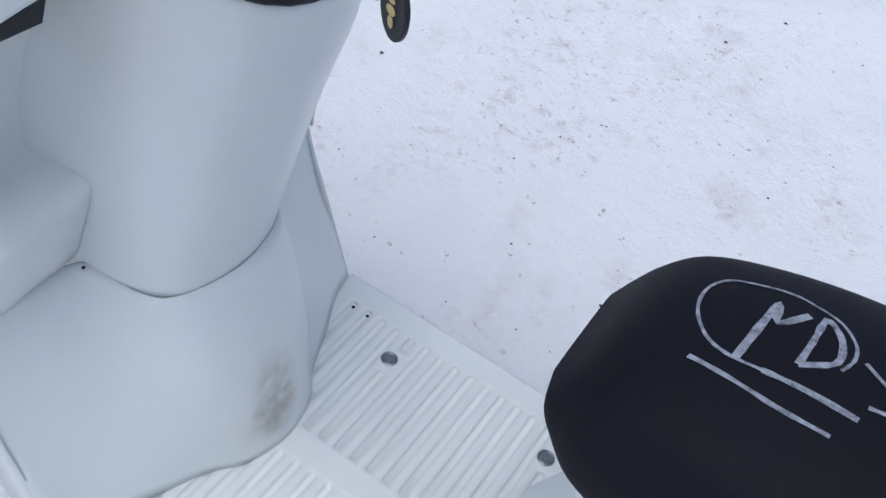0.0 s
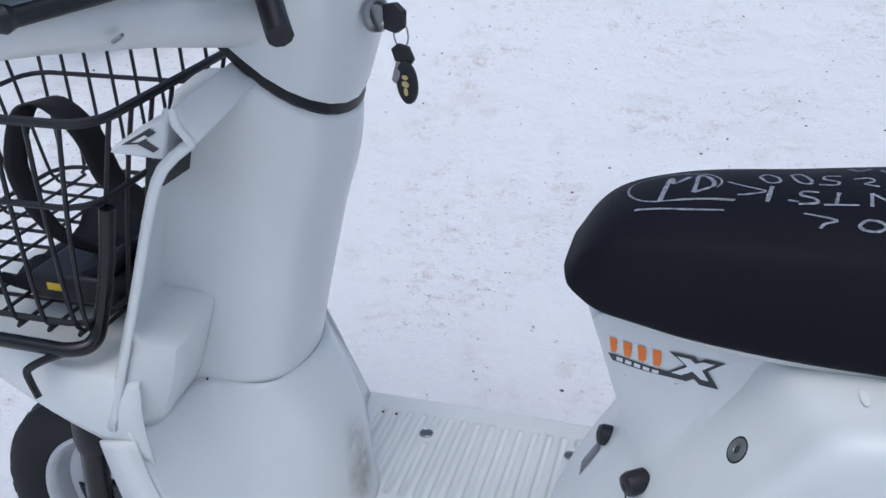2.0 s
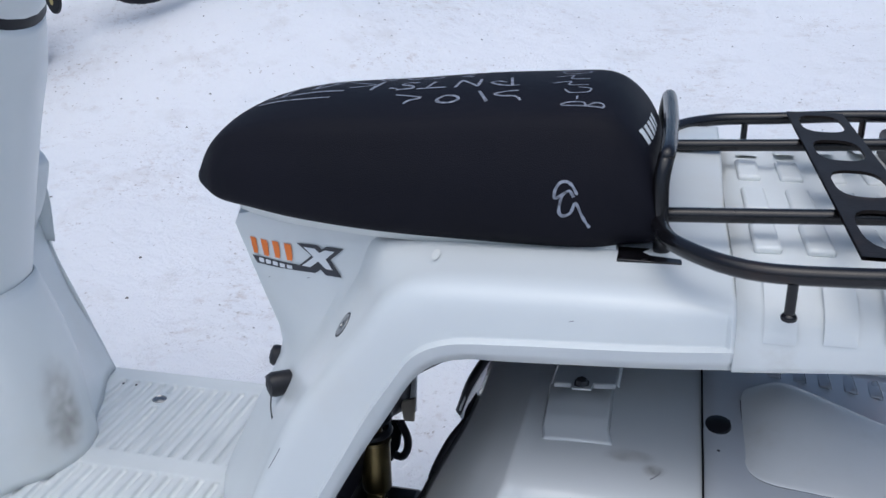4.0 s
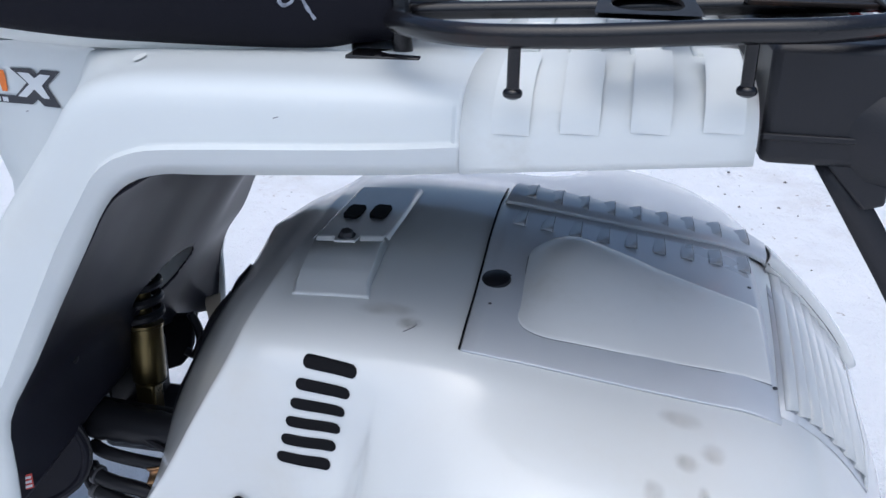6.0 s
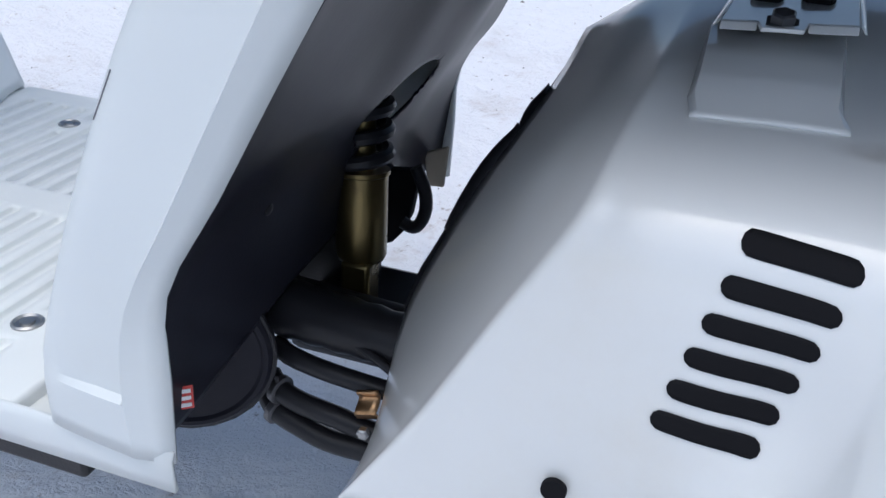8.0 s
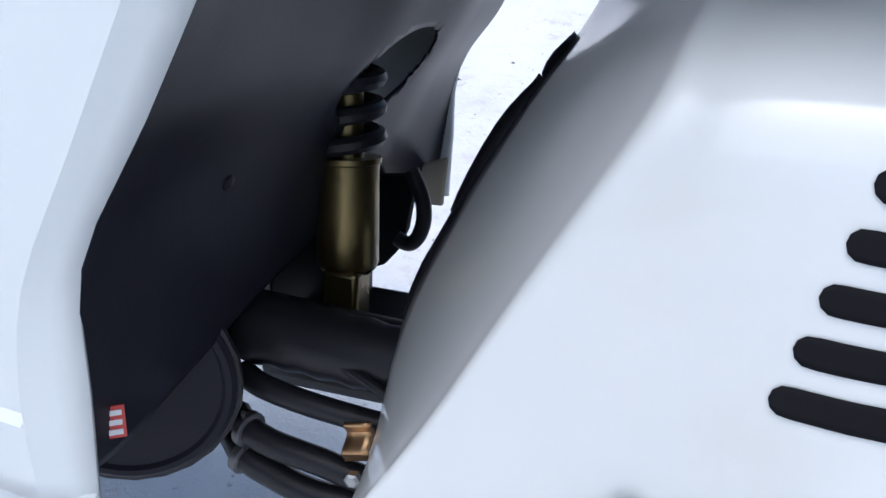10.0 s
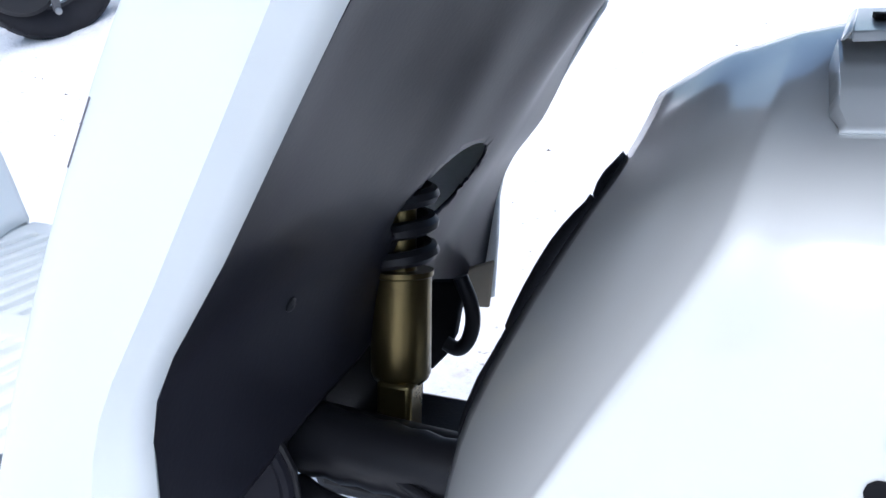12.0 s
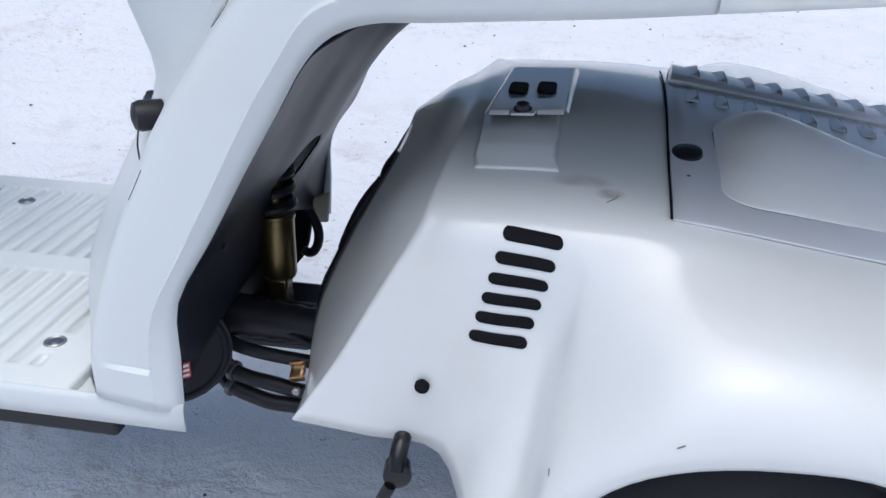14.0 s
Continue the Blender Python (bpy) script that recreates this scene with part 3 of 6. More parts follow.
# steering column cover and leg shield
COLUMN = [
    [(-0.476, -0.112, 0.455), (-0.436, -0.092, 0.455), (-0.384, -0.082, 0.455), (-0.352, -0.064, 0.455), (-0.340, -0.034, 0.455), (-0.336, 0, 0.455)],
    [(-0.470, -0.115, 0.500), (-0.430, -0.096, 0.506), (-0.375, -0.086, 0.506), (-0.342, -0.068, 0.506), (-0.328, -0.034, 0.506), (-0.324, 0, 0.506)],
    [(-0.462, -0.117, 0.572), (-0.422, -0.099, 0.572), (-0.362, -0.089, 0.572), (-0.328, -0.070, 0.572), (-0.312, -0.034, 0.572), (-0.307, 0, 0.572)],
    [(-0.440, -0.120, 0.700), (-0.398, -0.104, 0.700), (-0.334, -0.093, 0.700), (-0.296, -0.071, 0.700), (-0.278, -0.034, 0.700), (-0.272, 0, 0.700)],
    [(-0.415, -0.120, 0.800), (-0.372, -0.107, 0.800), (-0.312, -0.096, 0.790), (-0.272, -0.071, 0.780), (-0.254, -0.034, 0.775), (-0.248, 0, 0.774)],
    [(-0.388, -0.112, 0.872), (-0.350, -0.106, 0.894), (-0.306, -0.100, 0.884), (-0.265, -0.073, 0.846), (-0.247, -0.034, 0.831), (-0.241, 0, 0.828)],
]
column = sheet("column_cover", [mirrored(r) for r in COLUMN], WHITE, scooter, 0.003, 4, 4, "white steering column cover", angle=60)

HUMP = [
    [(-0.444, -0.224, 0.520), (-0.436, -0.165, 0.514), (-0.428, -0.097, 0.508), (-0.3745, -0.0865, 0.503), (-0.3415, -0.0675, 0.502), (-0.3245, 0, 0.502)],
    [(-0.434, -0.225, 0.470), (-0.418, -0.165, 0.462), (-0.398, -0.108, 0.456), (-0.350, -0.088, 0.450), (-0.312, -0.062, 0.446), (-0.298, 0, 0.446)],
    [(-0.412, -0.226, 0.400), (-0.392, -0.168, 0.392), (-0.362, -0.118, 0.386), (-0.322, -0.088, 0.380), (-0.290, -0.058, 0.376), (-0.277, 0, 0.376)],
    [(-0.378, -0.226, 0.330), (-0.365, -0.178, 0.322), (-0.335, -0.128, 0.316), (-0.308, -0.086, 0.310), (-0.281, -0.052, 0.306), (-0.270, 0, 0.304)],
    [(-0.352, -0.224, 0.270), (-0.345, -0.190, 0.268), (-0.318, -0.134, 0.266), (-0.298, -0.086, 0.266), (-0.273, -0.050, 0.266), (-0.262, 0, 0.266)],
]
hump = sheet("leg_shield_lower", [mirrored(r) for r in HUMP], WHITE, scooter, 0.003, 3, 4, "white lower leg shield with muddy smear", angle=60)


def build_shield(side):
    def s(p):
        return (p[0], p[1] * side, p[2])
    # panel beside the column, from the top lip down to the ledge, then out over the ledge box
    rows = [
        [(-0.337, -0.098, 0.893), (-0.339, -0.118, 0.890), (-0.341, -0.140, 0.887), (-0.344, -0.170, 0.882), (-0.338, -0.202, 0.880)],
        [(-0.328, -0.098, 0.900), (-0.330, -0.118, 0.897), (-0.332, -0.140, 0.894), (-0.335, -0.170, 0.889), (-0.330, -0.203, 0.886)],
        [(-0.318, -0.098, 0.892), (-0.320, -0.118, 0.888), (-0.322, -0.140, 0.883), (-0.325, -0.168, 0.876), (-0.329, -0.199, 0.869)],
        [(-0.306, -0.098, 0.882), (-0.308, -0.118, 0.877), (-0.311, -0.140, 0.871), (-0.315, -0.166, 0.863), (-0.320, -0.196, 0.853)],
        [(-0.311, -0.098, 0.876), (-0.314, -0.118, 0.870), (-0.318, -0.140, 0.862), (-0.324, -0.166, 0.853), (-0.328, -0.196, 0.846)],
        [(-0.348, -0.104, 0.850), (-0.354, -0.120, 0.842), (-0.360, -0.140, 0.833), (-0.364, -0.170, 0.825), (-0.350, -0.202, 0.826)],
        [(-0.385, -0.104, 0.815), (-0.385, -0.120, 0.809), (-0.386, -0.140, 0.804), (-0.386, -0.174, 0.797), (-0.368, -0.203, 0.792)],
        [(-0.420, -0.100, 0.740), (-0.420, -0.120, 0.738), (-0.418, -0.145, 0.736), (-0.410, -0.180, 0.734), (-0.400, -0.204, 0.732)],
        [(-0.440, -0.090, 0.665), (-0.440, -0.120, 0.665), (-0.438, -0.150, 0.665), (-0.430, -0.185, 0.665), (-0.416, -0.210, 0.665)],
        [(-0.440, -0.088, 0.646), (-0.438, -0.120, 0.644), (-0.436, -0.150, 0.643), (-0.430, -0.185, 0.645), (-0.418, -0.212, 0.648)],
        [(-0.420, -0.090, 0.640), (-0.418, -0.120, 0.636), (-0.416, -0.150, 0.634), (-0.412, -0.185, 0.634), (-0.413, -0.212, 0.640)],
        [(-0.401, -0.091, 0.632), (-0.398, -0.120, 0.627), (-0.396, -0.150, 0.624), (-0.395, -0.186, 0.623), (-0.407, -0.213, 0.632)],
        [(-0.395, -0.092, 0.627), (-0.392, -0.120, 0.622), (-0.390, -0.150, 0.619), (-0.389, -0.188, 0.618), (-0.405, -0.213, 0.628)],
        [(-0.394, -0.093, 0.617), (-0.391, -0.120, 0.611), (-0.389, -0.150, 0.608), (-0.389, -0.190, 0.607), (-0.405, -0.214, 0.616)],
        [(-0.410, -0.096, 0.570), (-0.406, -0.120, 0.565), (-0.404, -0.150, 0.562), (-0.404, -0.190, 0.560), (-0.418, -0.217, 0.565)],
        [(-0.428, -0.096, 0.520), (-0.428, -0.120, 0.515), (-0.428, -0.150, 0.513), (-0.428, -0.190, 0.512), (-0.434, -0.220, 0.518)],
    ]
    rows = [r[:-1] + [(min(-0.368 - 0.34 * (0.792 - r[-1][2]), r[-2][0] + 0.02) if r[-1][2] < 0.79 else r[-1][0], r[-1][1], r[-1][2])] for r in rows]
    if side < 0:
        rows = rows[6:]
    sh = sheet("leg_shield", [[s(p) for p in r] for r in rows], WHITE, scooter, 0.003, 3, 3, "white leg shield with open pocket", angle=30)
    lip = [[s((x, y, z)), s((x - 0.005, y - 0.002, z)), s((x - 0.012, y + 0.006, z))] for x, y, z in [r[-1] for r in rows]]
    sheet("shield_edge", lip, WHITE, sh, 0.003, 2, 2)
    prism("pocket_slot", [s(p) for p in ((-0.380, -0.170, 0.794), (-0.380, -0.122, 0.793), (-0.377, -0.118, 0.812), (-0.377, -0.166, 0.816))], (-0.02, 0, 0), BLACK_PLASTIC, sh, "dark slot of the pocket", 0.0)
    return sh


shield_left = build_shield(1)
shield_right = build_shield(-1)
lathe("hole", [(0, 0.0035), (0.001, 0.0035)], (-0.352, -0.1125, 0.842), (1, -0.5, 0.3), BLACK_PLASTIC, shield_left, "small round hole", 12)

# steering head, handlebar
HEAD = []
for k, (z, lift, grow) in enumerate(((0.0, 0.0, 0.0), (0.012, 0.0, 0.006), (0.06, 0.0, 0.022), (0.105, 0.0, 0.034), (0.135, 0.0, 0.03), (0.15, 0.0, 0.0))):
    ring = []
    for a in range(24):
        t = 2 * math.pi * a / 24
        cx, cy = math.cos(t), math.sin(t)
        x = -0.314 + (0.074 + grow * 1.05) * cx * (1.0 if cx > 0 else 1.25)
        y = (0.105 + grow * 0.35) * cy
        base = 0.839 + 0.066 * (1 - cx)
        ring.append((x, y, base + z - 0.03 * (1 if k > 2 else 0) * (1 - cx) * 0.5))
    HEAD.append(ring)
bm, vs = grid([[Vector(p) for p in r] for r in HEAD], True)
bm.faces.new(vs[-1])
head = part("steering_head_cover", bm, WHITE, scooter, "white steering head cover", angle=50)
# Black ring added between head and column; it paints the shade in the gap.
gap = []
for dz, k in ((-0.013, 0.95), (-0.010, 0.985), (0.0, 0.99), (0.02, 0.94)):
    gap.append([Vector((-0.314 + 0.074 * k * math.cos(t) * (1.0 if math.cos(t) > 0 else 1.25), 0.105 * k * math.sin(t), 0.839 + 0.066 * (1 - math.cos(t)) + dz * (1 + 0.25 * (1 - math.cos(t))))) for t in [2 * math.pi * a / 32 for a in range(32)]])
bm, _ = grid(gap, True)
part("gap_shade_ring", bm, HOSE, scooter, "black ring painted for the shaded gap under the head")
for side in (-1, 1):
    rows = []
    for y, h, d, x, z in ((0.07, 0.05, 0.05, -0.315, 0.955), (0.12, 0.042, 0.045, -0.32, 0.962), (0.20, 0.034, 0.036, -0.345, 0.974), (0.30, 0.028, 0.032, -0.375, 0.987), (0.352, 0.026, 0.028, -0.392, 0.992), (0.364, 0.016, 0.018, -0.394, 0.993)):
        rows.append([(x + d * math.cos(a), side * y, z + h * math.sin(a)) for a in [2 * math.pi * k / 16 for k in range(16)]])
    bm, vs = grid([[Vector(p) for p in r] for r in rows], True)
    bm.faces.new(vs[-1])
    part("handlebar_cover", bm, WHITE, head, angle=50)
    lathe("cover_screw", [(0, 0.006), (0.002, 0.006), (0.002, 0.001)], (-0.328, side * 0.268, 0.967), (0.6, 0.0, -0.8), STEEL, head, "", 12)
    tube("grip", [(-0.330, side * 0.20, 1.012), (-0.360, side * 0.31, 1.026), (-0.372, side * 0.36, 1.030)], 0.017, BLACK_PLASTIC, head, "black rubber grip")
    switch = box("switch_box", (-0.345, -0.03, 0.985), (-0.285, 0.03, 1.03), BLACK_PLASTIC, head, "black handlebar switch box", 0.006, Matrix.Translation((0.015, side * 0.165, 0)))
    box("switch_button", (-0.288, -0.012, 0.993), (-0.279, 0.012, 1.006), AMBER, head, "orange push button", 0.002, Matrix.Translation((0.015, side * 0.165, 0)))
    lever = tube("brake_lever", [(-0.300, side * 0.175, 1.005), (-0.318, side * 0.25, 1.004), (-0.352, side * 0.345, 1.000), (-0.356, side * 0.352, 1.000)], 0.0075, BLACK_PLASTIC, head, "black brake lever")
    lathe("lever_ball", [(-0.009, 0.004), (-0.006, 0.009), (0, 0.011), (0.006, 0.009), (0.009, 0.004)], (-0.356, side * 0.352, 1.000), (-0.3, side, 0), BLACK_PLASTIC, head, "", 14)
tube("parking_lever", [(-0.243, -0.158, 0.944), (-0.252, -0.146, 0.952), (-0.272, -0.118, 0.972), (-0.30, -0.08, 1.0)], 0.0125, BLACK_PLASTIC, head, "black parking brake lever")
box("label_plate", (-0.226, -0.085, 0.960), (-0.2235, -0.035, 0.982), PALE_DECAL, head, "pale printed notice plate", 0.001)
for k in range(3):
    box("print_bar", (-0.2238, -0.080, 0.964 + 0.006 * k), (-0.2228, -0.040, 0.966 + 0.006 * k), GREY_LABEL, head, bevel=0.0)
lathe("key_barrel", [(0, 0.017), (0.006, 0.017), (0.008, 0.013), (0.004, 0.010)], (-0.204, -0.032, 0.935), (1, -0.45, 0.2), STEEL, head, "steel ignition barrel")

# seat column details
knob = lathe("knob", [(0, 0.0125), (0.019, 0.0135), (0.024, 0.0115), (0.026, 0.005), (0.025, 0.002)], (0.098, -0.112, 0.483), (-0.75, -0.65, 0.02), BLACK_PLASTIC, body, "round black rubber plug")

# ---- rack ----
rack = thing("rear_rack", "black tubular steel rack bolted over the tray", "rack")
rack.parent = scooter
rack["label"] = "black tubular steel rear rack with welded cross plate"
del rack["category"]
R = 0.0074
for side in (-1, 1):
    tube("outer_tube", [(0.462, side * 0.10, 0.700), (0.466, side * 0.16, 0.700), (0.482, side * 0.212, 0.703), (0.530, side * 0.254, 0.704), (0.60, side * 0.262, 0.707), (0.68, side * 0.262, 0.713), (0.74, side * 0.256, 0.716), (0.785, side * 0.22, 0.718), (0.795, side * 0.15, 0.719), (0.796, 0, 0.719)], R, BLACK_PAINT, rack)
    tube("inner_tube", [(0.466, side * 0.125, 0.700), (0.63, side * 0.125, 0.709), (0.796, side * 0.125, 0.719)], R * 0.9, BLACK_PAINT, rack)
    tube("back_loop", [(0.470, side * 0.148, 0.660), (0.466, side * 0.146, 0.700), (0.464, side * 0.140, 0.732), (0.466, side * 0.132, 0.750), (0.468, side * 0.115, 0.757), (0.470, 0, 0.758)], R, BLACK_PAINT, rack)
    box("foot", (0.432, side * 0.158 - 0.016, 0.670), (0.486, side * 0.158 + 0.016, 0.674), BLACK_PAINT, rack, bevel=0.001)
    for x, z in ((0.562, 0.702), (0.697, 0.711)):
        leg = tube("leg", [(x, side * 0.259, z + 0.004), (x, side * 0.259, z - 0.030)], 0.004, BLACK_PAINT, rack)
        lathe("end_knob", [(0, 0.004), (0.0012, 0.0056), (0.003, 0.0062), (0.005, 0.0056), (0.0065, 0.003)], (x, side * 0.259, z - 0.028), (0, 0, -1), BLACK_PAINT, rack, "", 14)


def plate_bm():
    bm = bmesh.new()
    x0, x1, z = 0.607, 0.670, 0.7195
    ys = [-0.250, -0.118, 0.004, 0.125, 0.246]
    for i in range(4):
        a, b = ys[i], ys[i + 1]
        cx, cy, hw, hd = (x0 + x1) / 2, (a + b) / 2, 0.023, (b - a) / 2 - 0.018
        ring_o, ring_i = [], []
        for k in range(24):
            t = 2 * math.pi * k / 24
            ct, st = math.cos(t), math.sin(t)
            m = max(abs(ct), abs(st))
            ring_o.append((cx + (x1 - x0) / 2 * ct / m, cy + (b - a) / 2 * st / m))
            q = (abs(ct) ** 3 + abs(st) ** 3) ** (1 / 3)
            ring_i.append((cx + hw * ct / q, cy + hd * st / q))
        for zz, flip in ((z, False), (z - 0.003, True)):
            vo, vi = [bm.verts.new((*p, zz)) for p in ring_o], [bm.verts.new((*p, zz)) for p in ring_i]
            for k in range(24):
                j = (k + 1) % 24
                bm.faces.new((vo[k], vo[j], vi[j], vi[k]))
            if not flip:
                top = vi
            else:
                for k in range(24):
                    j = (k + 1) % 24
                    bm.faces.new((top[k], top[j], vi[j], vi[k]))
    bmesh.ops.remove_doubles(bm, verts=bm.verts[:], dist=0.0004)
    return bm


part("cross_plate", plate_bm(), RACK_PLATE, rack, "dark plate with four oval cut-outs", smooth=False)
box("second_plate", (0.705, -0.15, 0.7165), (0.788, 0.10, 0.7200), RACK_PLATE, rack, "dark flat plate", 0.001)

# tail lamp unit
tail = box("tail_box", (0.712, -0.240, 0.632), (0.790, 0.240, 0.706), BLACK_PLASTIC, scooter, "black plastic tail housing", 0.006)
box("tail_ridge", (0.712, -0.2425, 0.648), (0.784, -0.239, 0.652), BLACK_PLASTIC, tail, bevel=0.001)
for side in (-1, 1):
    lathe("indicator", [(-0.03, 0.034), (-0.012, 0.043), (0.002, 0.045), (0.004, 0.043)], (0.788, side * 0.205, 0.652), (1, 0, 0), BLACK_PLASTIC, tail, "black indicator housing")
    ribbed = [(0.0, 0.0425)] + [(0.003 + 0.0035 * k, 0.0425 - 0.0009 * k + (0.0009 if k % 2 else 0.0)) for k in range(9)] + [(0.036, 0.028), (0.038, 0.010)]
    lathe("lens", ribbed, (0.794, side * 0.205, 0.652), (1, 0, 0), AMBER, tail, "amber ribbed lens")
box("tail_lamp", (0.790, -0.11, 0.665), (0.812, 0.11, 0.705), RED_LENS, tail, "red tail lamp", 0.006)
prism("bracket", [(0.752, -0.238, 0.634), (0.790, -0.238, 0.634), (0.790, -0.238, 0.610), (0.778, -0.238, 0.606)], (0, 0.02, 0), BLACK_PLASTIC, tail)
sheet("mudguard_stay", [[(0.745, -0.234, 0.634), (0.766, -0.234, 0.634)], [(0.797, -0.234, 0.556), (0.816, -0.234, 0.562)], [(0.857, -0.234, 0.460), (0.873, -0.234, 0.472)], [(0.905, -0.234, 0.382), (0.92, -0.234, 0.395)]], BLACK_PLASTIC, tail, 0.012, 2, 1, "black number plate stay")

# ---- rear power unit ----
unit = scooter
UNIT_MID = 0.05


def unit_section(half):
    return list(half) + [(x, 2 * UNIT_MID - y, z + 1.12 * (UNIT_MID - y) ** 3 * rise(0.52, 0.62, x) * rise(0.86, 0.72, x)) for x, y, z in reversed(half[:-1])]


COVER = [
    [(0.232, -0.206, 0.252), (0.271, -0.204, 0.312), (0.305, -0.202, 0.375), (0.3365, -0.196, 0.432), (0.344, -0.169, 0.454), (0.35, -0.1, 0.474), (0.3525, -0.02, 0.4830), (0.355, 0.05, 0.489)],
    [(0.3, -0.211, 0.249), (0.33, -0.214, 0.312), (0.35, -0.213, 0.375), (0.366, -0.206, 0.434), (0.37, -0.17, 0.458), (0.375, -0.1, 0.472), (0.3775, -0.02, 0.4892), (0.38, 0.05, 0.4945)],
    [(0.36, -0.214, 0.243), (0.388, -0.22, 0.312), (0.398, -0.217, 0.375), (0.403, -0.208, 0.434), (0.406, -0.172, 0.459), (0.408, -0.1, 0.474), (0.409, -0.02, 0.4926), (0.41, 0.05, 0.4985)],
    [(0.394, -0.285, 0.220), (0.405, -0.236, 0.296), (0.418, -0.2165, 0.366), (0.43, -0.211, 0.432), (0.432, -0.176, 0.459), (0.435, -0.1, 0.474), (0.436, -0.02, 0.4933), (0.437, 0.05, 0.4995)],
    [(0.398, -0.303, 0.209), (0.415, -0.2555, 0.279), (0.429, -0.2185, 0.359), (0.44, -0.2135, 0.43), (0.442, -0.178, 0.459), (0.4445, -0.1, 0.474), (0.4453, -0.02, 0.4933), (0.446, 0.05, 0.4995)],
    [(0.412, -0.311, 0.200), (0.428, -0.275, 0.262), (0.44, -0.223, 0.352), (0.45, -0.216, 0.428), (0.452, -0.18, 0.459), (0.454, -0.1, 0.474), (0.4545, -0.02, 0.4933), (0.455, 0.05, 0.4995)],
    [(0.432, -0.3145, 0.214), (0.44, -0.294, 0.279), (0.451, -0.234, 0.355), (0.461, -0.218, 0.428), (0.463, -0.182, 0.4585), (0.4645, -0.1, 0.4735), (0.465, -0.02, 0.4929), (0.4655, 0.05, 0.4992)],
    [(0.444, -0.316, 0.238), (0.452, -0.313, 0.296), (0.462, -0.254, 0.358), (0.472, -0.22, 0.428), (0.474, -0.184, 0.458), (0.475, -0.1, 0.473), (0.4755, -0.02, 0.4926), (0.476, 0.05, 0.499)],
    [(0.483, -0.319, 0.3), (0.488, -0.318, 0.33), (0.496, -0.276, 0.374), (0.503, -0.224, 0.43), (0.505, -0.188, 0.457), (0.506, -0.1, 0.472), (0.5065, -0.02, 0.4906), (0.507, 0.05, 0.4965)],
    [(0.532, -0.321, 0.332), (0.534, -0.321, 0.352), (0.537, -0.294, 0.388), (0.542, -0.226, 0.431), (0.544, -0.188, 0.453), (0.546, -0.1, 0.468), (0.547, -0.02, 0.4856), (0.548, 0.05, 0.491)],
    [(0.6, -0.322, 0.345), (0.6, -0.322, 0.364), (0.6, -0.296, 0.396), (0.602, -0.232, 0.428), (0.604, -0.187, 0.444), (0.606, -0.1, 0.464), (0.607, -0.02, 0.4756), (0.608, 0.05, 0.481)],
    [(0.67, -0.321, 0.34), (0.671, -0.321, 0.36), (0.673, -0.294, 0.39), (0.676, -0.234, 0.418), (0.678, -0.186, 0.433), (0.68, -0.1, 0.452), (0.681, -0.02, 0.4636), (0.682, 0.05, 0.469)],
    [(0.735, -0.319, 0.3), (0.742, -0.318, 0.33), (0.75, -0.288, 0.37), (0.756, -0.228, 0.404), (0.76, -0.184, 0.42), (0.764, -0.1, 0.437), (0.766, -0.02, 0.4472), (0.768, 0.05, 0.452)],
    [(0.776, -0.315, 0.255), (0.79, -0.306, 0.293), (0.8, -0.272, 0.335), (0.806, -0.214, 0.37), (0.812, -0.172, 0.384), (0.818, -0.09, 0.397), (0.821, -0.02, 0.4038), (0.824, 0.05, 0.407)],
    [(0.796, -0.308, 0.19), (0.822, -0.292, 0.235), (0.842, -0.254, 0.28), (0.852, -0.198, 0.31), (0.86, -0.15, 0.322), (0.868, -0.08, 0.334), (0.871, -0.02, 0.3394), (0.874, 0.05, 0.342)],
    [(0.8, -0.3, 0.16), (0.832, -0.28, 0.19), (0.862, -0.24, 0.22), (0.876, -0.186, 0.24), (0.884, -0.14, 0.248), (0.892, -0.08, 0.256), (0.894, -0.02, 0.2601), (0.896, 0.05, 0.262)],
]
CHAMFER = [[(0.222, -0.135, 0.235), (0.217, -0.078, 0.290), (0.236, -0.061, 0.343), (0.258, -0.051, 0.387), (0.271, -0.039, 0.4105), (0.279, -0.005, 0.427), (0.284, 0.020, 0.441), (0.287, 0.05, 0.454)],
           [(0.227, -0.172, 0.243), (0.246, -0.142, 0.302), (0.271, -0.134, 0.358), (0.297, -0.125, 0.414), (0.308, -0.106, 0.4370), (0.312, -0.064, 0.450), (0.315, -0.010, 0.466), (0.316, 0.05, 0.474)]]


def between(r, q, t):
    return [tuple(Vector(a).lerp(Vector(b), t)) for a, b in zip(r, q)]


# a narrow fold where the slanted front meets the flank
FOLD = [between(CHAMFER[1], COVER[0], 0.5), between(CHAMFER[1], COVER[0], 0.86), between(COVER[0], COVER[1], 0.03), between(COVER[0], COVER[1], 0.4)]
cover = sheet("engine_cover", [unit_section(r) for r in CHAMFER + FOLD + COVER[1:]], OLD_WHITE, unit, 0.003, 4, 4, "white scuffed engine cover with fenders", angle=60)

# black rubber edge along the front of the cover
front_half = unit_section(CHAMFER[0])
edge_line = [Vector(p) for p in front_half[1:-1]]
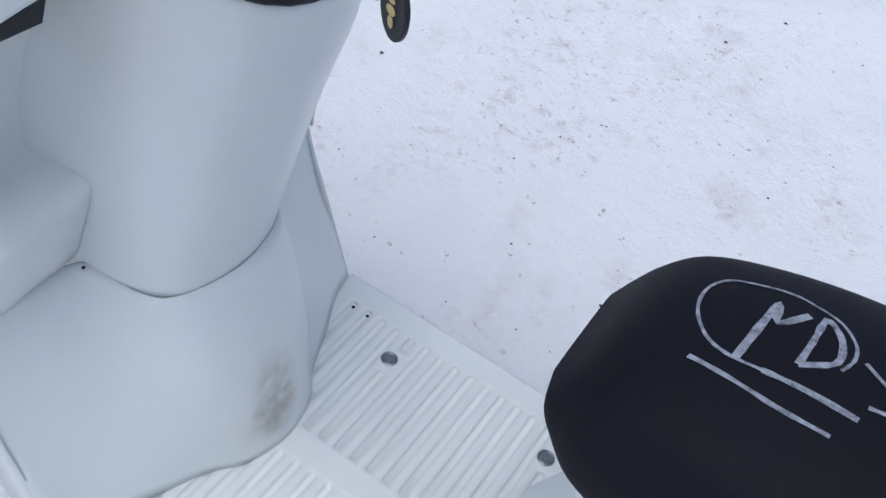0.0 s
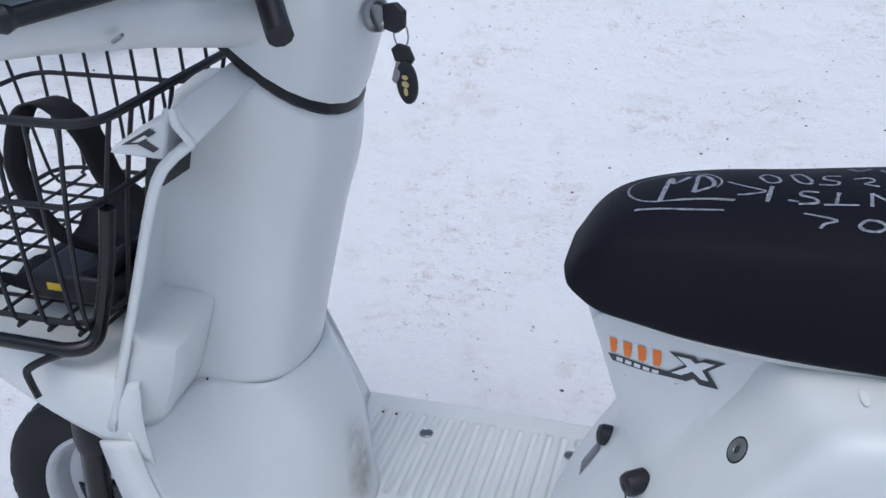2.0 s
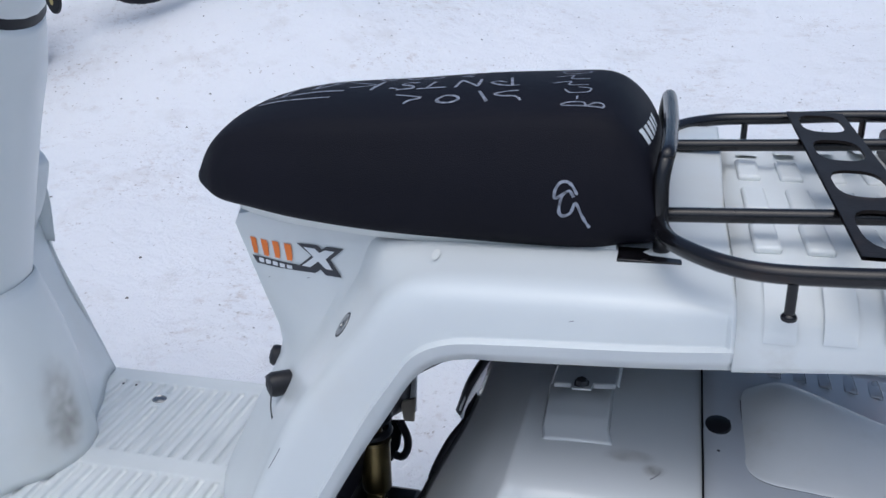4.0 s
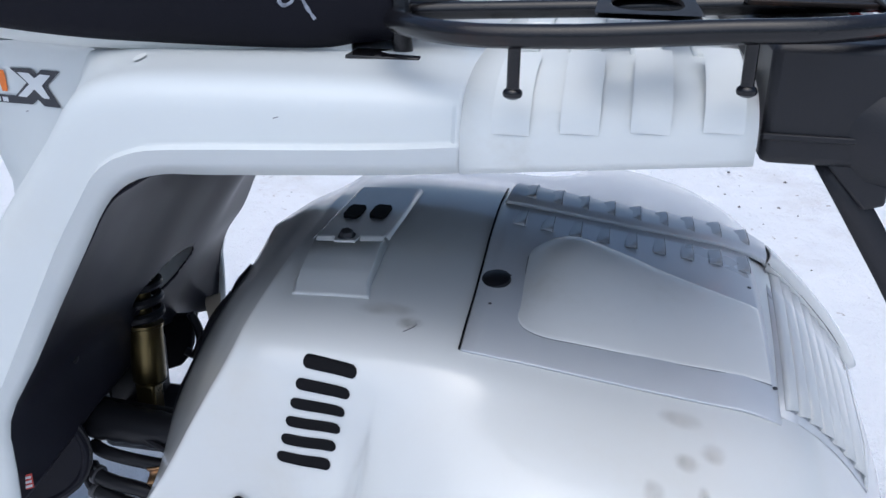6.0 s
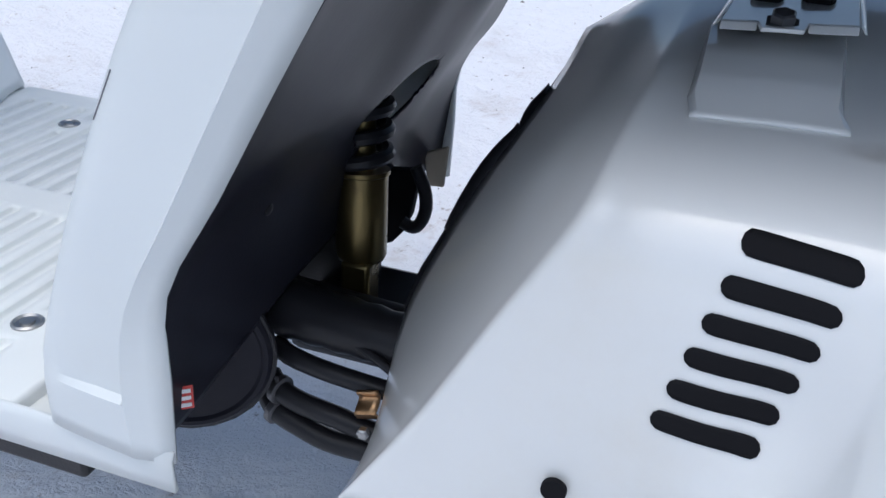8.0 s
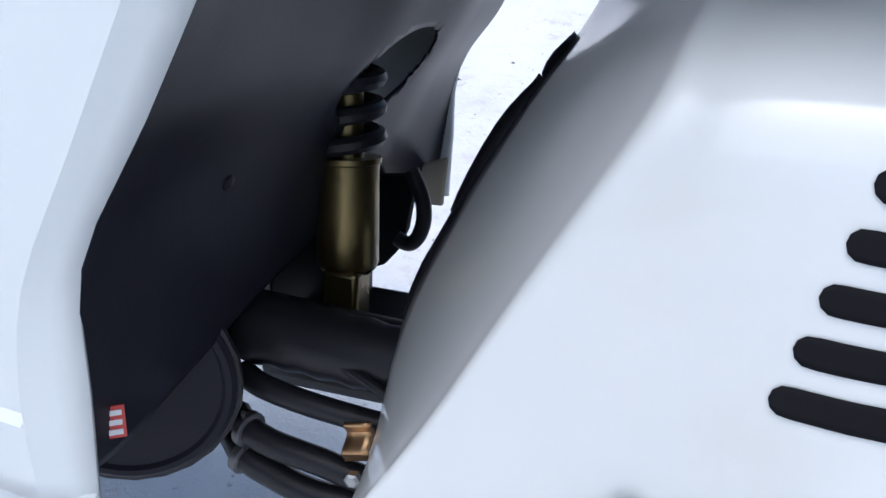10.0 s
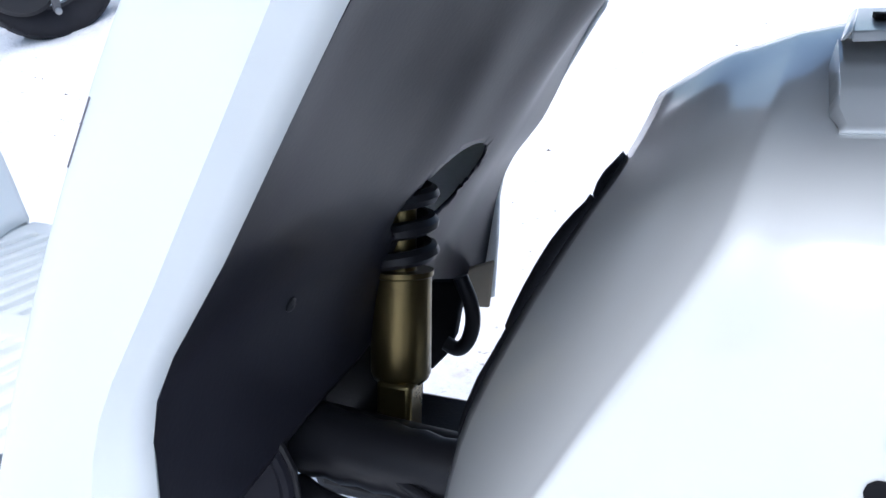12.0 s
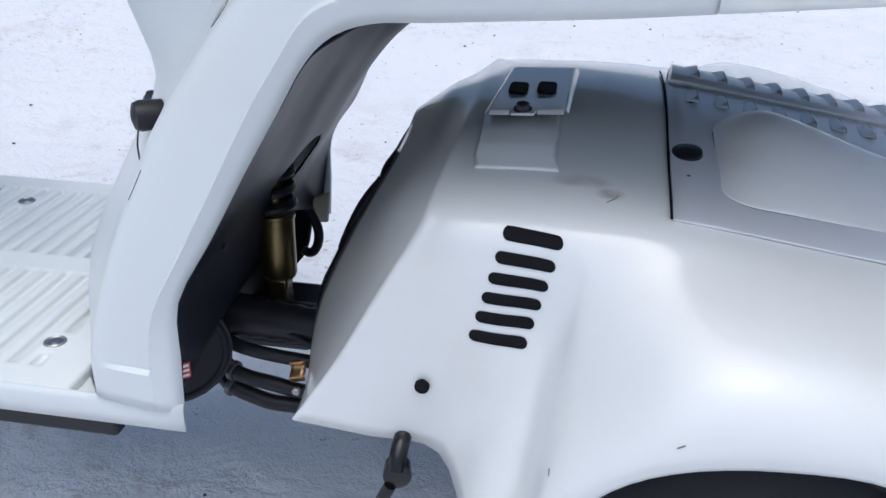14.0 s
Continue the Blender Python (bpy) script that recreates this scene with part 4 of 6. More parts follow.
for i0, i1, wide in ((0, 1, 0.0045), (1, 3, 0.0062), (3, 4, 0.004), (9, 12, 0.005)):
    line = spline(edge_line[i0:i1 + 1], 4)
    rows = []
    for k, p in enumerate(line):
        q = k / (len(line) - 1)
        w = wide * (0.55 + 0.6 * math.sin(math.pi * min(1.0, q * 1.15)))
        rows.append([p + Vector((-w, 0.006, 0.002)), p + Vector((-w * 0.4, 0.003, 0.001)), p + Vector((0.004, -0.001, -0.002))])
    bm, _ = grid(rows)
    part("edge_rubber", bm, BLACK_PLASTIC, cover, "black rubber edge flap", thick=0.003)


def bvh_of(ob):
    from mathutils.bvhtree import BVHTree
    me = ob.data
    me.calc_loop_triangles()
    return BVHTree.FromPolygons([v.co.copy() for v in me.vertices], [list(t.vertices) for t in me.loop_triangles])


def cast(tree, p, d, lift):
    """The place where the ray from p along d meets a surface, lifted off it."""
    hit, nor, _, _ = tree.ray_cast(Vector(p), Vector(d))
    if hit is None:
        return None
    if nor.dot(Vector(d)) > 0:
        nor = -nor
    return hit + nor * lift


def patch(name, rows, d, tree, lift, mat, parent, label=""):
    """A thin film laid on a surface: rows of start points that are cast along d."""
    made = [[cast(tree, p, d, lift) for p in r] for r in rows]
    if any(p is None for r in made for p in r):
        return None
    bm, _ = grid(made)
    return part(name, bm, mat, parent, label, thick=0.0004)


cover_tree = bvh_of(cover)
# side vents and access hole: black laid on the uncut cover as their inner shade
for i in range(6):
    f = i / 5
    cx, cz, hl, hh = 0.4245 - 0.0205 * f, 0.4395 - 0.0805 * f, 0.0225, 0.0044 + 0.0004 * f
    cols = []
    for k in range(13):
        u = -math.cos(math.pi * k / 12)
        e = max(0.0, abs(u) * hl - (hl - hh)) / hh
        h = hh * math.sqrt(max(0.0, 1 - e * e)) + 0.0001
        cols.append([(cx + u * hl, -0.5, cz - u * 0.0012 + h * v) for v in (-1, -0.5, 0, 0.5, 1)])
    patch("vent_slot_film", cols, (0, 1, 0), cover_tree, 0.0008, HOLE, cover, "black film painted for the shade in a vent slot")
lathe("access_hole", [(0, 0.0060), (0.003, 0.0060)], (0.346, -0.2175, 0.309), (0, -1, 0), HOLE, cover, "black disc painted for the shade in an access hole", 20)

# bracket on the cover
step_rows = []
for x, k in ((0.3675, 0.0), (0.3705, 1.0), (0.386, 1.0), (0.402, 1.0), (0.418, 1.0), (0.4315, 1.0), (0.4345, 0.0)):
    step_rows.append([cast(cover_tree, (x + (0.003 if y < -0.13 else 0), y, 1.0), (0, 0, -1), 0.0012 + k * h) for y, h in ((-0.060, 0.011), (-0.092, 0.0085), (-0.108, 0.0075), (-0.112, 0.0068), (-0.122, 0.0035), (-0.134, 0.0006), (-0.138, 0.0))])
bm, _ = grid(step_rows)
bracket = part("bracket", bm, OLD_WHITE, unit, "white stepped bracket with two holes", thick=0.0015, angle=26)
plate_bm2 = prism_bm([(0.374, -0.077, 0.4965), (0.391, -0.077, 0.4978), (0.393, -0.088, 0.4975), (0.412, -0.088, 0.4985), (0.414, -0.077, 0.4995), (0.436, -0.077, 0.5012), (0.440, 0.052, 0.505), (0.382, 0.052, 0.502)], (0, 0, -0.0022))
# turned-down flanges at the sides and along the front
for a, b in (((0.374, -0.077, 0.4965), (0.382, 0.052, 0.502)), ((0.436, -0.077, 0.5012), (0.440, 0.052, 0.505)), ((0.374, -0.077, 0.4965), (0.391, -0.077, 0.4978)), ((0.414, -0.077, 0.4995), (0.436, -0.077, 0.5012))):
    a, b = Vector(a), Vector(b)
    along = (b - a).normalized()
    out = along.cross(Vector((0, 0, 1))) * (1 if a.x > 0.4 and b.y > 0 or b.y < 0 else -1) * 0.0022
    prism_bm([a, b, b + out * 1.2 - Vector((0, 0, 0.0036)), a + out * 1.2 - Vector((0, 0, 0.0036))], out * 0.7 + Vector((0, 0, -0.0004)), plate_bm2)
plate = part("bracket_plate", plate_bm2, OLD_WHITE, bracket, "", smooth=True, bevel=0.0008)
for x, z in ((0.393, 0.5021), (0.418, 0.5040)):
    prism("bracket_hole", [(x + 0.0085 * a * (abs(a) ** 2 + abs(d) ** 2) ** -0.5 * 1.1, -0.020 + 0.020 * d * (abs(a) ** 2 + abs(d) ** 2) ** -0.5 * 1.1, z) for a, d in ((1, 0.55), (0.7, 0.9), (-0.7, 0.9), (-1, 0.55), (-1, -0.55), (-0.7, -0.9), (0.7, -0.9), (1, -0.55))], (0, 0, -0.0025), HOLE, bracket, "dark rectangular hole", 0.0)
lathe("bolt", [(0, 0.0085), (0.001, 0.0085), (0.001, 0.0062), (0.005, 0.0062), (0.006, 0.005)], (0.402, -0.079, 0.4985), (0, -0.25, 1), DARK_STEEL, bracket, "dark hex bolt", 6)


# silver top panel with louvres
def on_cover(x, y, lift):
    return cast(cover_tree, (x, y, 1.0), (0, 0, -1), lift)


def on_top(x, v):
    """A place on the panel: v runs from the lower edge to the ridge."""
    f = (x - 0.522) / 0.242
    return on_cover(x, -0.190 + 0.006 * f + (0.234 + 0.014 * f) * v, 0.0)


def strip_at(x, v, lift):
    f = (x - 0.524) / 0.261
    return on_cover(x + 0.004 * v, 0.048 + 0.022 * f + (0.060 + 0.009 * f) * v, lift)


UP = Vector((0, 0, 1))
seam_line = [on_cover(0.5222, -0.1885 + 0.30 * v, 0.0022) for v in (0, 0.12, 0.25, 0.4, 0.55, 0.7, 0.85, 1.0)]
tube("panel_seam", seam_line, 0.0009, HOLE, cover, "dark seam beside the panel", 3, 6)
end_line = [strip_at(0.7835, v, 0.004) for v in (0.0, 0.3, 0.6, 1.0)]
tube("strip_seam", end_line, 0.0022, HOLE, cover, "dark gap at the end of the strip", 3, 6)
panel_rows = [[on_top(x, v) + UP * (0.0024 + 0.0014 * min(1.0, v * 8)) for v in (0, 0.04, 0.25, 0.5, 0.75, 1.03)] for x in (0.524, 0.58, 0.64, 0.70, 0.74, 0.7655)]
panel = sheet("top_panel", panel_rows, CHROME_PANEL, unit, 0.002, 3, 3, "silver service panel with louvres")
strip_rows = [[strip_at(x, v, h) for v, h in ((0.0, 0.003), (0.02, 0.0065), (0.10, 0.0095), (0.22, 0.0108), (0.5, 0.0125), (0.75, 0.012), (0.95, 0.0115), (0.985, 0.0095), (1.0, 0.002))] for x in (0.5245, 0.5275, 0.54, 0.58, 0.62, 0.66, 0.70, 0.74, 0.765, 0.779, 0.783)]
strip_rows[0] = [p - UP * 0.006 for p in strip_rows[0]]
strip_rows[-1] = [p - UP * 0.006 for p in strip_rows[-1]]
strip = sheet("louvre_strip", strip_rows, CHROME_PANEL, unit, 0.002, 1, 1, "raised silver louvre strip", angle=30)


def louvre(foot, w, d, parent):
    """A pressed scoop that opens towards the tail, with a dark mouth."""
    rows = []
    for k in range(7):
        t = k / 6
        h = 0.0029 * math.sin(t * math.pi / 2) ** 1.4
        x = -w + 2 * w * t
        rows.append([foot + Vector((x, -d / 2 * (0.80 + 0.20 * t), -0.0005)), foot + Vector((x, -d * 0.40, h * 0.86)), foot + Vector((x, -d * 0.2, h)), foot + Vector((x, d * 0.2, h)), foot + Vector((x, d * 0.40, h * 0.86)), foot + Vector((x, d / 2 * (0.80 + 0.20 * t), -0.0005))])
    bm, _ = grid(rows)
    ob = part("louvre", bm, CHROME_PANEL, parent, thick=0.0008)
    bm = bmesh.new()
    bm.faces.new([bm.verts.new(p + Vector((-0.0010, 0, 0))) for p in rows[-1]])
    part("mouth", bm, HOLE, parent, smooth=False, thick=0.0004)
    return ob


for i in range(9):
    x = 0.546 + 0.0262 * i
    louvre(strip_at(x, 0.48, 0.0118), 0.0062, 0.042, strip)
    louvre(on_top(x, 0.885) + UP * 0.0035, 0.0062, 0.040, panel)
bulge_rows = []
for x, w, h in ((0.5605, 0.62, 0.0), (0.563, 0.80, 0.003), (0.570, 0.93, 0.010), (0.585, 1.0, 0.021), (0.605, 1.0, 0.027), (0.64, 0.99, 0.023), (0.68, 0.97, 0.0155), (0.72, 0.95, 0.009), (0.75, 0.94, 0.0045), (0.760, 0.935, 0.003), (0.7615, 0.93, 0.0)):
    row = []
    top = 0.71 - 0.13 * max(0.0, x - 0.60) / 0.16
    for v in (0.0, 0.015, 0.05, 0.16, 0.34, 0.55, 0.75, 0.90, 0.975, 1.0):
        vv = 0.135 + (top - 0.135) * (0.5 + (v - 0.5) * w)
        p = on_top(x, vv)
        prof = min(1.0, v * 9) * 0.12 + 0.88 * rise(0.03, 0.74, v) * rise(1.02, 0.84, v)
        row.append(tuple(p + Vector((0, 0, 0.0032 + (0.0008 if 0 < v < 1 else 0.0) + 0.95 * h * prof))))
    bulge_rows.append(row)
sheet("panel_bulge", bulge_rows, CREAM, panel, 0.0015, 3, 2, "moulded white hump on the panel")
outline = [Vector(r[0]) for r in bulge_rows[::-1]] + [Vector(p) for p in bulge_rows[0][1:]]
tube("bulge_seam", [p - UP * 0.0004 for p in outline], 0.0007, GREY_LABEL, panel, "fine dark seam round the hump", 2, 6)
lathe("cap", [(0, 0.0135), (0.003, 0.013), (0.0045, 0.010), (0.005, 0.003)], on_cover(0.5365, -0.090, 0.003), (-0.1, -0.2, 1), BLACK_PLASTIC, panel, "round black rubber cap", 18)
for x, v in ((0.537, 0.27), (0.548, 0.46), (0.757, 0.70), (0.764, 0.14)):
    lathe("rivet", [(0, 0.0022), (0.0012, 0.0018), (0.0016, 0.0006)], on_top(x, v) + UP * 0.0032, (0, 0, 1), DARK_STEEL, panel, "", 8)

# rear grille: slats across the slope, a rail along the far side
GA, GB, GC, GD = Vector((0.782, 0.062, 0)), Vector((0.768, -0.169, 0)), Vector((0.842, -0.150, 0)), Vector((0.857, 0.062, 0))


def on_slope(u, v, lift):
    p = (GA.lerp(GB, u)).lerp(GD.lerp(GC, u), v)
    return on_cover(p.x, p.y, lift)


bm, _ = grid([[on_slope(u, v, 0.001) for u in (-0.02, 0.25, 0.5, 0.75, 1.02)] for v in (-0.03, 0.2, 0.4, 0.6, 0.8, 1.03)])
grille = part("rear_grille", bm, CHROME_PANEL, cover, "grey slatted rear grille", thick=0.0006)
for i in range(7):
    v0 = 0.03 + 0.138 * i
    bm, _ = grid([[on_slope(u, v0 + dv, h) for u in (0.02, 0.25, 0.5, 0.75, 0.98)] for dv, h in ((0.0, 0.0012), (0.05, 0.0030), (0.104, 0.0046), (0.114, 0.0044), (0.120, 0.0010))])
    part("slat", bm, OLD_WHITE, grille, thick=0.0007, angle=50)
for u0, u1, v0, v1 in ((-0.03, 0.015, -0.02, 1.04), (0.0, 1.0, 1.0, 1.05)):
    bm, _ = grid([[on_slope(u0 + (u1 - u0) * a, v0 + (v1 - v0) * b, h) for a, h in ((0, 0.001), (0.2, 0.006), (0.8, 0.006), (1, 0.001))] for b in (0, 0.25, 0.5, 0.75, 1)])
    part("frame", bm, OLD_WHITE, grille, thick=0.0007, angle=50)
tube("gap", [on_slope(-0.045, v, 0.0035) for v in (0.45, 0.6, 0.75, 0.9, 1.05)], 0.0030, HOLE, grille, "dark gap beside the rail", 3, 6)
rail = [[on_cover(0.776 + 0.098 * v, 0.070 + w, 0.001 + h) for w, h in ((0.0, 0.0), (0.003, 0.010), (0.014, 0.0135), (0.034, 0.0135), (0.055, 0.010), (0.066, 0.0))] for v in (0.06, 0.1, 0.3, 0.5, 0.7, 0.9, 1.0)]
sheet("side_rail", rail, OLD_WHITE, cover, 0.002, 2, 2, "white rounded rail beside the grille")


# wheels
def build_wheel(name, c, r_tyre, r_rim, width, out, label, parent, tread, dish=False):
    w = thing(name, label, "x")
    w.parent = parent
    del w["category"]
    h = width / 2
    d = r_tyre - r_rim
    prof = [(-h * 0.62, r_rim), (-h * 0.80, r_rim + d * 0.12), (-h * 0.98, r_rim + d * 0.42), (-h, r_rim + d * 0.62), (-h * 0.93, r_rim + d * 0.84), (-h * 0.74, r_rim + d * 0.965), (-h * 0.3, r_tyre), (h * 0.3, r_tyre), (h * 0.74, r_rim + d * 0.965), (h * 0.93, r_rim + d * 0.84), (h, r_rim + d * 0.62), (h * 0.98, r_rim + d * 0.42), (h * 0.80, r_rim + d * 0.12), (h * 0.62, r_rim)]
    tyre = lathe("tyre", prof, c, (0, out, 0), RUBBER, w, "black rubber tyre with block tread", 64, False)
    n = tread
    for i in range(n):
        a = 2 * math.pi * i / n
        for s in (-1, 1):
            bm = bmesh.new()
            vs = []
            for da, dh, rr in ((-0.35, 0.32, 1.002), (0.35, 0.28, 1.002), (0.30, 0.86, 0.962), (-0.38, 0.90, 0.955)):
                t = a + da * 2 * math.pi / n * 0.9 + (0.5 * math.pi / n if s > 0 else 0)
                for lift in (0.0, 0.0042):
                    q = r_tyre * rr + lift - 0.003
                    vs.append(bm.verts.new((c[0] + q * math.cos(t), c[1] + s * dh * h, c[2] + q * math.sin(t))))
            for q in ((1, 3, 5, 7), (0, 1, 3, 2), (2, 3, 5, 4), (4, 5, 7, 6), (6, 7, 1, 0)):
                bm.faces.new([vs[k] for k in q])
            part("tread_block", bm, RUBBER, w, smooth=False)
    if dish:
        # deep dish: a wide barrel, the disc far inside, an open hub
        rim = lathe("rim", [(h * 0.66, r_rim * 1.08), (h * 0.74, r_rim * 1.07), (h * 0.76, r_rim * 1.03), (h * 0.70, r_rim * 0.985), (h * 0.50, r_rim * 0.96), (h * 0.1, r_rim * 0.93), (-h * 0.55, r_rim * 0.90), (-h * 0.72, r_rim * 0.84), (-h * 0.74, r_rim * 0.66), (-h * 0.62, r_rim * 0.60), (-h * 0.60, r_rim * 0.50), (-h * 0.50, r_rim * 0.46), (-h * 0.20, r_rim * 0.44), (-h * 0.14, r_rim * 0.41), (-h * 0.18, r_rim * 0.36), (-h * 0.9, r_rim * 0.34)], c, (0, out, 0), SILVER, w, "silver painted deep steel rim", 48, False)
        disc_at, hub_at, nut_q = -h * 0.735, -h * 0.75, 0.53
    else:
        rim = lathe("rim", [(h * 0.70, r_rim * 1.06), (h * 0.76, r_rim * 1.05), (h * 0.76, r_rim * 1.0), (h * 0.66, r_rim * 0.955), (h * 0.50, r_rim * 0.93), (h * 0.02, r_rim * 0.90), (-h * 0.04, r_rim * 0.84), (-h * 0.02, r_rim * 0.62), (h * 0.10, r_rim * 0.55), (h * 0.12, r_rim * 0.46), (h * 0.44, r_rim * 0.44), (h * 0.50, r_rim * 0.42), (h * 0.50, r_rim * 0.37), (h * 0.4, r_rim * 0.35), (-h * 0.3, r_rim * 0.33)], c, (0, out, 0), SILVER, w, "silver painted steel rim", 48, False)
        lathe("hub_cap", [(-h * 0.2, r_rim * 0.31), (h * 0.55, r_rim * 0.30), (h * 0.62, r_rim * 0.28), (h * 0.62, r_rim * 0.22), (h * 0.54, r_rim * 0.20), (h * 0.52, r_rim * 0.05)], c, (0, out, 0), BLACK_PLASTIC, w, "black rubber hub cap", 24)
        disc_at, hub_at, nut_q = -h * 0.03, -h * 0.2, 0.52
    lathe("hub", [(hub_at, r_rim * 0.345), (hub_at, r_rim * 0.22), (hub_at + h * 0.1, r_rim * 0.20), (hub_at + h * 0.1, r_rim * 0.05)], c, (0, out, 0), HOLE, w, "black hub recess", 24)
    for i in range(4):
        a = i * math.pi / 2 + 0.3
        pts = []
        for k in range(7):
            t = a - 0.30 + 0.60 * k / 6
            pts.append([(c[0] + q * math.cos(t), c[1] + out * (disc_at + 0.0015), c[2] + q * math.sin(t)) for q in (r_rim * 0.68, r_rim * 0.74, r_rim * 0.81)])
        bm, _ = grid([[Vector(p) for p in r] for r in pts])
        part("rim_window", bm, BLACK_PLASTIC, w, "dark opening in the rim", thick=0.001)
    for i in range(4):
        a = math.pi / 4 + i * math.pi / 2
        q = r_rim * nut_q
        lathe("wheel_nut", [(0, 0.006), (0.006, 0.006), (0.008, 0.004)], (c[0] + q * math.cos(a), c[1] + out * (disc_at + h * 0.12), c[2] + q * math.sin(a)), (0, out, 0), STEEL, w, "", 6)
    return w


for side in (-1, 1):
    build_wheel("rear_wheel", (0.618, -0.222 if side < 0 else 0.322, 0.128 if side < 0 else 0.170), 0.193, 0.104, 0.10, side, "small fat rear wheel with silver rim", scooter, 40, True)
build_wheel("front_wheel", (-0.635, -0.015, 0.205), 0.195, 0.125, 0.085, -1, "front wheel with silver rim", scooter, 36)

# light-blocking box, joint case, shock absorber, hoses
# Unseen black box added to keep light out of the cover.
box("cover_light_block", (0.38, -0.15, 0.21), (0.80, 0.16, 0.40), BLACK_PLASTIC, unit, "black box added inside the cover to block light", 0.02)
joint = lathe("joint_case", [(-0.09, 0.050), (-0.010, 0.050), (-0.009, 0.0555), (-0.001, 0.0555), (0.001, 0.053), (0.001, 0.050), (-0.001, 0.048), (0.001, 0.030), (0.002, 0.01)], (0.0865, -0.128, 0.252), (0.42, -0.9, 0), INNER, scooter, "dark round joint case cover", 40)
tube("case_gasket", [Vector((0.0865, -0.128, 0.252)) + 0.0565 * (math.cos(t) * Vector((0.906, 0.423, 0)) + math.sin(t) * Vector((0, 0, 1))) + Vector((-0.002, 0.004, 0)) for t in [2 * math.pi * k / 24 for k in range(26)]], 0.0026, HOSE, joint, "black rubber gasket", 1, 6)
lathe("cap_screw", [(0, 0.0045), (0.004, 0.0045), (0.005, 0.003)], (0.118, -0.186, 0.284), (0.42, -0.9, 0), SILVER, joint, "", 10)
side_dir, out_dir, mid_pt = Vector((0.77, 0.64, 0)), Vector((0.64, -0.77, 0)), Vector((0.1345, -0.1995, 0.2840))
prism("sticker", [mid_pt + side_dir * a + Vector((0, 0, d)) for a, d in ((-0.0065, 0.0075), (0.0065, 0.0075), (0.0065, -0.0075), (-0.0065, -0.0075))], out_dir * 0.0008, RED_DECAL, joint, "red warning sticker with pale print", 0.0)
for k in range(3):
    prism("print_bar", [mid_pt + out_dir * 0.0009 + side_dir * a + Vector((0, 0, 0.0046 - 0.0046 * k + d)) for a, d in ((-0.0052, 0.0012), (0.0052, 0.0012), (0.0052, -0.0012), (-0.0052, -0.0012))], out_dir * 0.0004, PALE_DECAL, joint, "", 0.0)
shock = thing("shock_absorber", "yellow zinc shock absorber with black coil spring", "shock absorber")
shock.parent = scooter
del shock["category"]
SB, ST = Vector((0.158, -0.012, 0.230)), Vector((0.147, 0.012, 0.420))
ax = (ST - SB).normalized()
lathe("cylinder", [(0.050, 0.0130), (0.053, 0.0165), (0.057, 0.0182), (0.115, 0.0184), (0.116, 0.0198), (0.119, 0.0198), (0.119, 0.013)], SB, ax, GOLD, shock, "yellow zinc cylinder", 28)
box("clevis", (-0.012, -0.011, 0.0), (0.010, 0.011, 0.056), GOLD, shock, "", 0.003, Matrix.Translation(SB))
lathe("rod", [(0.115, 0.0095), (0.20, 0.0095)], SB, ax, GOLD, shock, "", 14)
coil, c0 = [], SB + ax * 0.122
u = ax.cross(Vector((0, 1, 0))).normalized()
w = ax.cross(u)
for k in range(29):
    a = k * math.pi / 4
    coil.append(c0 + ax * (0.0165 * k / 8) + 0.0180 * (math.cos(a) * u + math.sin(a) * w))
tube("spring", coil, 0.0052, HOSE, shock, "black coil spring", 2, 8)
# Black backing added so no bright snow shows beside the shock absorber.
box("gap_backing", (0.088, 0.015, 0.20), (0.150, 0.05, 0.315), BLACK_PLASTIC, scooter, "black backing box added to close a bright gap", 0.006)
# Black filler added to darken the see-through gap between the tubes.
box("gap_filler_box", (0.11, -0.040, 0.212), (0.20, 0.06, 0.246), BLACK_PLASTIC, scooter, "black filler box added behind the joint", 0.01)
# swing joint and hoses between body and unit
tube("swing_arm", [(0.10, -0.03, 0.250), (0.16, -0.035, 0.250), (0.24, -0.04, 0.250), (0.32, -0.04, 0.250)], 0.019, HOSE, unit, "black swing joint housing", sides=16)
boot = []
for k in range(15):
    boot.append((0.010 * k, 0.0200 + (0.0014 if k % 2 else 0.0) - 0.0002 * k))
lathe("rubber_boot", boot, (0.118, -0.058, 0.262), (0.98, -0.02, -0.05), HOSE, unit, "black ribbed rubber boot", 20)
for pts, r in (([(0.118, -0.075, 0.214), (0.131, -0.086, 0.213), (0.148, -0.089, 0.209), (0.175, -0.088, 0.204), (0.20, -0.085, 0.197), (0.25, -0.08, 0.19)], 0.0078),
               ([(0.114, -0.075, 0.198), (0.128, -0.086, 0.195), (0.146, -0.088, 0.189), (0.175, -0.088, 0.182), (0.23, -0.08, 0.178)], 0.0082),
               ([(0.120, -0.07, 0.238), (0.136, -0.078, 0.237), (0.160, -0.079, 0.233), (0.190, -0.076, 0.228), (0.25, -0.07, 0.22)], 0.0070),
               ([(0.122, -0.06, 0.276), (0.165, -0.07, 0.262), (0.205, -0.082, 0.252), (0.24, -0.09, 0.236)], 0.0032),
               ([(0.155, 0.10, 0.314), (0.163, 0.10, 0.296), (0.165, 0.10, 0.280), (0.161, 0.10, 0.266), (0.154, 0.10, 0.260), (0.145, 0.10, 0.263)], 0.0055)):
    tube("hose", pts, r, HOSE, unit, "black rubber hose", 6, 10)
